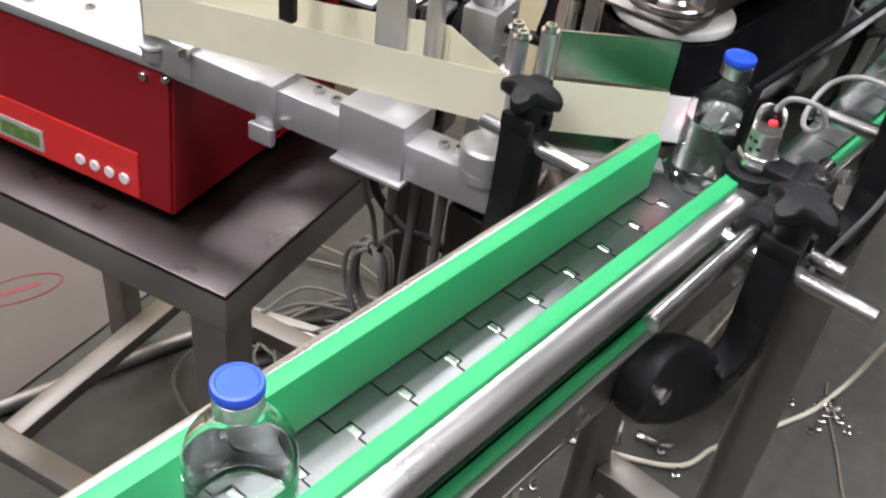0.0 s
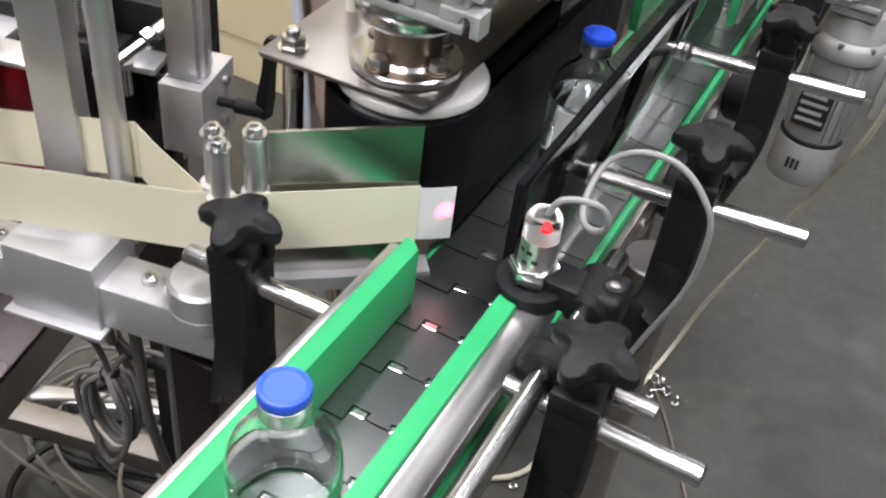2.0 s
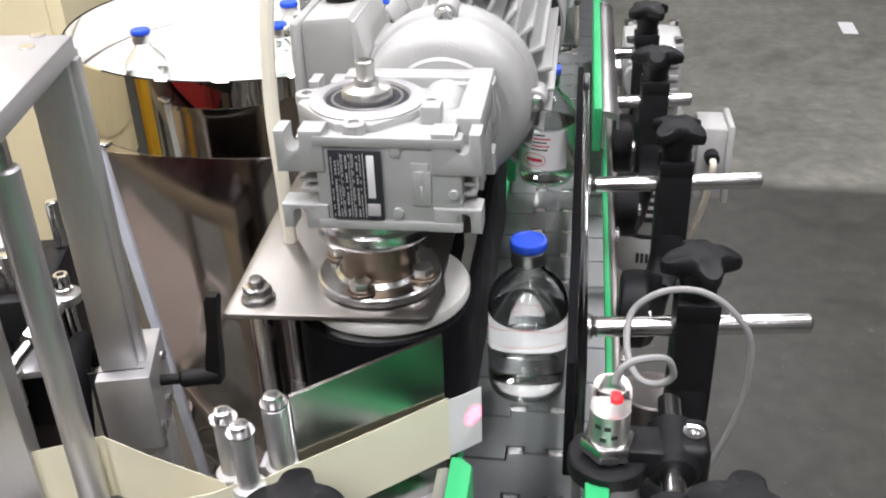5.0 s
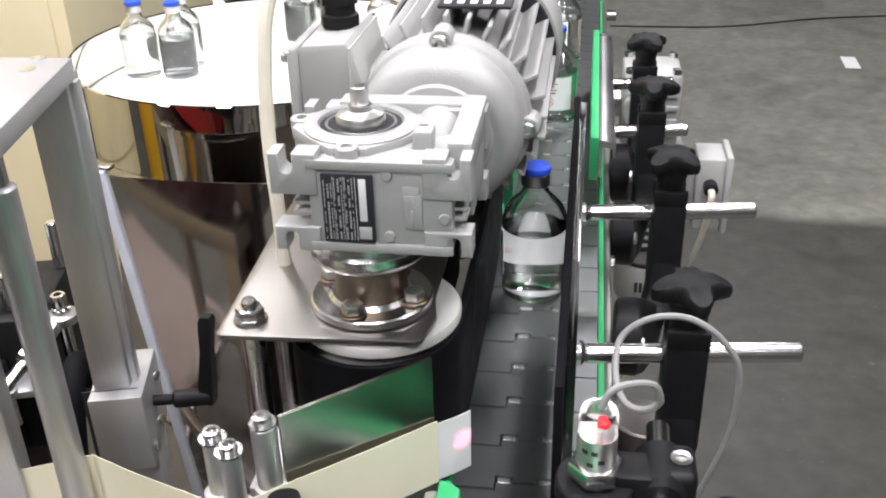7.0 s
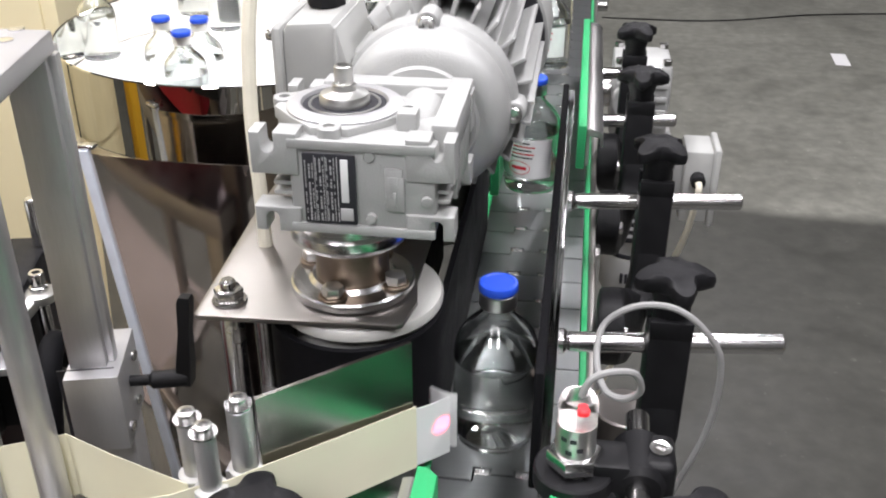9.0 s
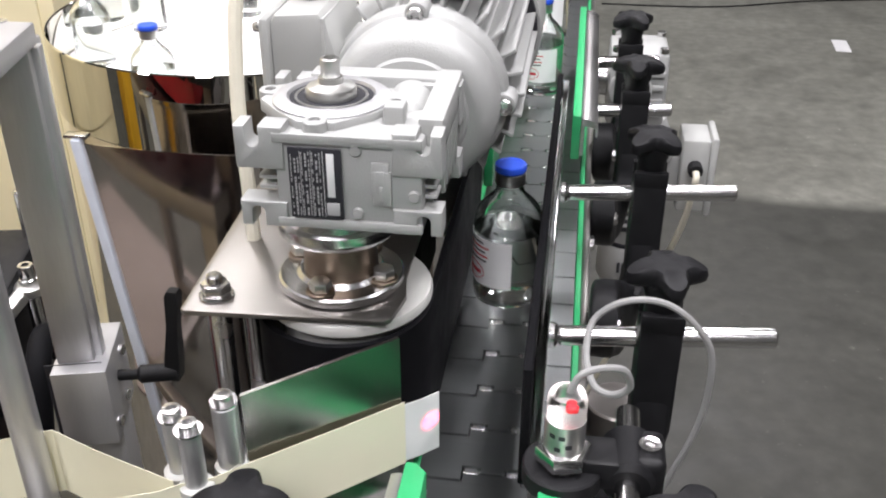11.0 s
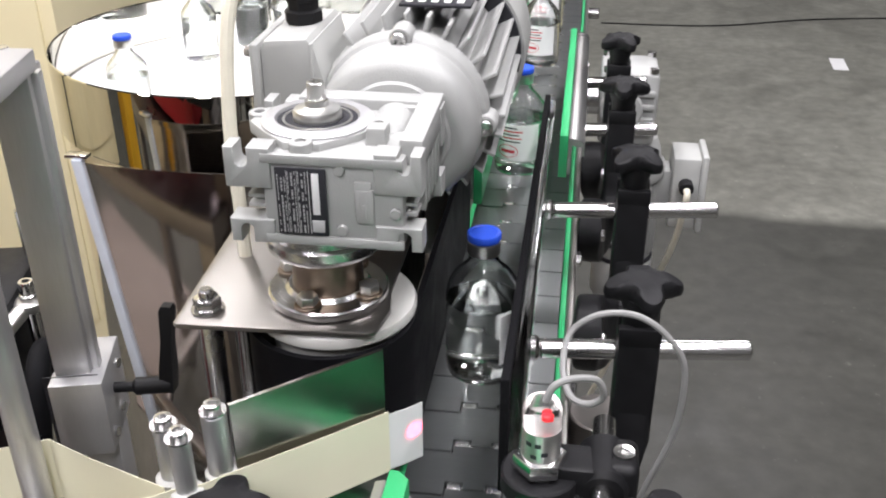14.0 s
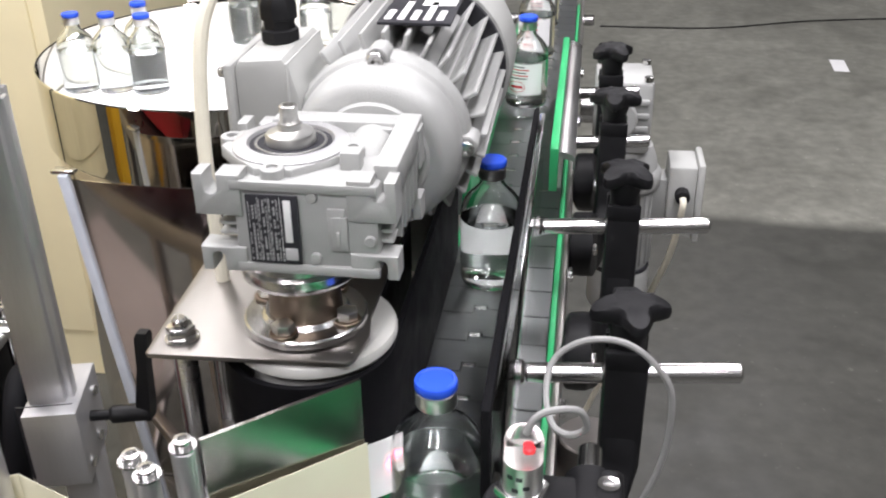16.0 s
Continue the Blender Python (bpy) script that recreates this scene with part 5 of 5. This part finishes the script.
for k in range(26):
    cx, cy = (0.07, 1.17) if k < 16 else (-0.26, 0.63) if k < 21 else (-0.15, 0.87)
    x, y = random.gauss(cx, 0.035), random.gauss(cy, 0.03)
    n = hexa((x, y, 0.0), 0.0075, 0.007, turn=random.uniform(0, 60))
    if k % 2:
        rod((x, y, 0.007), (x, y, 0.024), 0.0038, 10, bm=n)
    solid("loose_bolt", n, CHROME, "loose shiny bolt lying on the floor", "bolt", "loose bolts on the floor", loc=(x, y, 0))
for x, y, rz in ((-0.222, 0.579, 50), (-0.155, 0.866, 20)):
    n = box((x - 0.012, y - 0.008, 0.0), (x + 0.012, y + 0.008, 0.016), 0.003, rz)
    rod((x, y, 0.008), (x + 0.026 * math.cos(radians(rz)), y + 0.026 * math.sin(radians(rz)), 0.008), 0.0065, 12, bm=n)
    solid("loose_fitting", n, CHROME, "large shiny pipe fitting lying on the floor", "fitting", "loose fittings on the floor", loc=(x, y, 0))
solid("floor_wire", tube([(0.02, 1.26, 0.004), (0.048, 1.199, 0.004), (0.087, 1.138, 0.004), (0.13, 1.067, 0.004), (0.20, 0.93, 0.004), (0.22, 0.75, 0.004)], 0.0022, 6), CABLE_TAN, "thin brown wire lying on the floor", "wire", loc=(0.1, 1.1, 0))
solid("floor_tube", rod((-0.985, -0.10, 0.014), (-0.845, 0.56, 0.014), 0.0135, 16), LEG_STEEL, "grey steel tube lying on the floor", "tube", loc=(-0.91, 0.25, 0))
sheet = thing("floor_sheet", (-1.35, 0.42, 0), "brown cardboard sheet with red print on the floor", "cardboard")
part("sheet", box((-1.85, -0.40, 0.001), (-1.00, 0.95, 0.006), 0.001, 12), node_mat("brown_board", (0.13, 0.11, 0.10), 0.8, 0, 0.1, 8), sheet)
oval = [(-1.192 + 0.034 * math.cos(a) + 0.02 * math.sin(a), 0.282 - 0.010 * math.cos(a) + 0.078 * math.sin(a), 0.0066) for a in np.linspace(0, 2 * math.pi, 41)]
part("print", tube(oval, 0.002, 5, 1), FADED_RED, sheet, "faded red printed oval")
part("print_bar", box((-1.198, 0.240, 0.006), (-1.186, 0.324, 0.0066), 0, -12), FADED_RED, sheet, "faded red bar of writing")
solid("floor_rail", box((-0.95, 0.66, 0.004), (-0.15, 0.69, 0.035), 0.002, 24), ALU, "aluminium bar lying on the floor", "bar", loc=(-0.5, 0.68, 0))


# ---- bottles ----
RB = 0.0245


def bottle_parts(b, label):
    outer = [(0.0205, 0.0), (0.0235, 0.0008), (RB, 0.004), (RB, 0.0555), (0.0242, 0.0600), (0.0234, 0.0645), (0.0218, 0.0690), (0.0190, 0.0732), (0.0157, 0.0768), (0.0125, 0.0798), (0.0103, 0.0825), (0.0094, 0.0850), (0.0092, 0.0885), (0.0103, 0.0895), (0.0103, 0.0945)]
    inner = [(0.0075, 0.0945), (0.0076, 0.0850), (0.0090, 0.0820), (0.0115, 0.0787), (0.0148, 0.0756), (0.0181, 0.0721), (0.0209, 0.0680), (0.0226, 0.0639), (0.0234, 0.0598), (0.0237, 0.0555), (0.0237, 0.0060), (0.0212, 0.0030), (0.0100, 0.0042)]
    g = part("glass", lathe((0, 0, 0), outer + inner, 44), GLASS, b, "clear glass body")
    g.visible_shadow = False
    liq = [(0.010, 0.0046), (0.0213, 0.0028), (0.02385, 0.0059), (0.02385, 0.0555), (0.0232, 0.0548), (0.010, 0.0545)]
    w = part("liquid", lathe((0, 0, 0), liq, 40), WATER, b, "clear liquid")
    w.visible_shadow = False
    part("band", lathe((0, 0, 0), [(0.0103, 0.0885), (0.0106, 0.0890), (0.0106, 0.0972), (0.0098, 0.0977)], 28), SATIN, b, "crimped aluminium band")
    part("cap", lathe((0, 0, 0), [(0.0101, 0.0978), (0.0107, 0.0981), (0.0110, 0.0987), (0.0110, 0.1018), (0.0105, 0.1030), (0.0090, 0.1032), (0.0084, 0.1027)], 32), BLUE, b, "blue plastic flip cap")
    if label:
        label_parts(b)


def label_parts(b):
    """A curved paper label; its middle looks along +x of the bottle."""
    r, half = RB + 0.0003, 1.25
    arc = lambda a0, a1, n, rr: [(rr * math.cos(a), rr * math.sin(a)) for a in np.linspace(a0, a1, n)]  # noqa: E731
    p = part("label", strip(arc(-half, half, 25, r), 0.0165, 0.0530, 0.0002), LABEL, b, "white paper label with red print")
    el = []
    for t in np.linspace(0, 2 * math.pi, 37):
        a, z = 0.42 * math.cos(t), 0.0262 + 0.0062 * math.sin(t)
        el.append(((r + 0.0001) * math.cos(a), (r + 0.0001) * math.sin(a), z))
    part("oval", tube(el, 0.00035, 4, 1), INK_RED, p, "red oval outline")
    part("oval_bar", strip(arc(-0.30, 0.30, 9, r + 0.00015), 0.0246, 0.0276, 0.0001), INK_RED, p, "red bar of writing")
    for k, (a0, a1) in enumerate(((-0.55, 0.50), (-0.42, 0.55), (-0.60, 0.45), (-0.50, 0.58), (-0.35, 0.38))):
        z = 0.0355 + 0.0034 * k
        part("line", strip(arc(a0, a1, 11, r + 0.00015), z, z + 0.0013, 0.0001), INK_RED if k % 2 else INK_BLACK, p)


def bottle(label, text, group):
    b = thing("bottle", (0, 0, 0), text, "bottle", group)
    bottle_parts(b, label)
    return b


plain = bottle(False, "clear glass bottle with blue cap, not yet labelled", "bottles on the conveyor")
labelled = bottle(True, "clear glass bottle with blue cap and white label", "bottles on the conveyor")
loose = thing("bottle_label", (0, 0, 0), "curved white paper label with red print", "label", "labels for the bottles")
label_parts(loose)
HOME = pose(0, 0, 0)
STARTS = (-4.0, -0.08, 3.78, 8.25, 12.28, 16.03)
LINE, TAGS = [], []
for k, t29 in enumerate(STARTS):
    src = labelled if k < 1 else plain
    LINE.append((src if k in (0, 1) else copy_thing(src, HOME), t29))
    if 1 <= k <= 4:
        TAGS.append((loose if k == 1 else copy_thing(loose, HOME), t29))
# bottles on the turntable slip a little on the disc: knots of time, angle and radius, and the rate before and after them
ROUND = []
OMEGA = 0.80
TABLE_SPOTS = (
    ((10.5, 4.181, 0.226), (11.5, 4.903, 0.226), 0.72),
    ((5.5, 0.0, 0.204), (10.5, 3.038, 0.200), (13.0, 5.109, 0.204), 0.83),
    ((5.5, -1.465, 0.226), (10.5, 2.250, 0.205), (13.5, 4.835, 0.205), 0.84),
    ((5.5, -0.75, 0.204), (12.0, 2.436, 0.200), (13.5, 3.897, 0.198), (15.0, 4.980, 0.204), 0.85),
    ((6.5, 2.530, 0.196), (8.0, 3.919, 0.198), (16.0, 9.572, 0.214), 0.75),
    ((6.5, 2.461, 0.143), (8.0, 3.873, 0.141), (16.0, 9.584, 0.167), 0.75),
    ((6.5, 2.177, 0.175), (8.0, 3.597, 0.160), (16.0, 9.208, 0.151), 0.75),
    ((8.0, 6.200, 0.121), (16.0, 9.651, 0.120), 0.30),
)
PHASE = 0.00564
for spot_knots in TABLE_SPOTS:
    b = copy_thing(plain, HOME)
    b["group"] = "bottles on the turntable"
    b["label"] = "clear glass bottle with blue cap on the white disc"
    ROUND.append((b, spot_knots[:-1], spot_knots[-1]))


def table_place(knots, rate, t):
    ts = [k[0] for k in knots]
    a = float(np.interp(t, ts, [k[1] for k in knots])) + rate * (min(t - ts[0], 0) + max(t - ts[-1], 0))
    return a, float(np.interp(t, ts, [k[2] for k in knots]))


def along(tau):
    """How far along the chain a bottle stands, tau seconds after it meets the belt."""
    if tau < 0:
        return 0.296 + 0.1125 * tau
    if tau < 4.74:
        return 0.296 + 0.0755 * tau
    y = 0.654 + 0.115 * (tau - 4.74)
    if y < 1.03:
        return y
    return 1.03 + 0.04 * (tau - 8.01)


def across(y):
    return 0.0165 if y < 0.1 else max(0.0165 - (y - 0.1) * 0.045, 0.0080) if y < 0.66 else 0.0075


def spin(y):
    return -90 - math.degrees((min(max(y, 0.29), 0.655) - 0.475) / 0.0268)


def bottle_rows(t29):
    extra = -90 if t29 < -1 else 0
    rows = []
    for t in np.arange(0, 16.01, 0.2):
        y = along(t - t29)
        rows.append((float(t), pose(across(y), y, TOP + 0.0006, 0, 0, spin(y) + extra)))
    return rows


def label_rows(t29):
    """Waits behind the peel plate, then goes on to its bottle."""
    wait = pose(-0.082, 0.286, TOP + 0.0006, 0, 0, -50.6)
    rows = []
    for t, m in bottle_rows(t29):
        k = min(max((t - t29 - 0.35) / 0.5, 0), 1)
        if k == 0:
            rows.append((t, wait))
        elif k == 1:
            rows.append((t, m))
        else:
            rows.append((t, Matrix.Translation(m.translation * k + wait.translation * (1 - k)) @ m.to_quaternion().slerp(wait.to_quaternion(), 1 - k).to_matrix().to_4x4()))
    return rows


# red light of the sensor on the label
spot = bpy.data.lights.new("sensor_light", "SPOT")
spot.energy, spot.color, spot.spot_size, spot.spot_blend, spot.shadow_soft_size = 0.95, (1.0, 0.04, 0.14), radians(12), 0.8, 0.001
new("sensor_light", spot).matrix_world = look((0.0335, 0.268, 0.964), (-0.0158, 0.2975, 0.9455))


def motions():
    for k, ob in enumerate(CHAIN):
        walk(ob, [(float(t), on_loop(PHASE + k * PITCH + SPEED * t)) for t in np.arange(0, 16.01, 0.4)])
    for b, t29 in LINE:
        walk(b, bottle_rows(t29))
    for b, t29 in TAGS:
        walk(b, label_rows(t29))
    walk(disc, [(float(t), pose(0, 0, 0, 0, 0, math.degrees(OMEGA * t))) for t in np.arange(0, 16.01, 0.5)])
    for b, knots, rate in ROUND:
        rows = []
        for t in np.arange(0, 16.01, 0.25):
            a, r = table_place(knots, rate, float(t))
            rows.append((float(t), pose(TX + r * math.cos(a), TY + r * math.sin(a), TZ + 0.0006, 0, 0, math.degrees(a) + 178)))
        walk(b, rows)


motions()
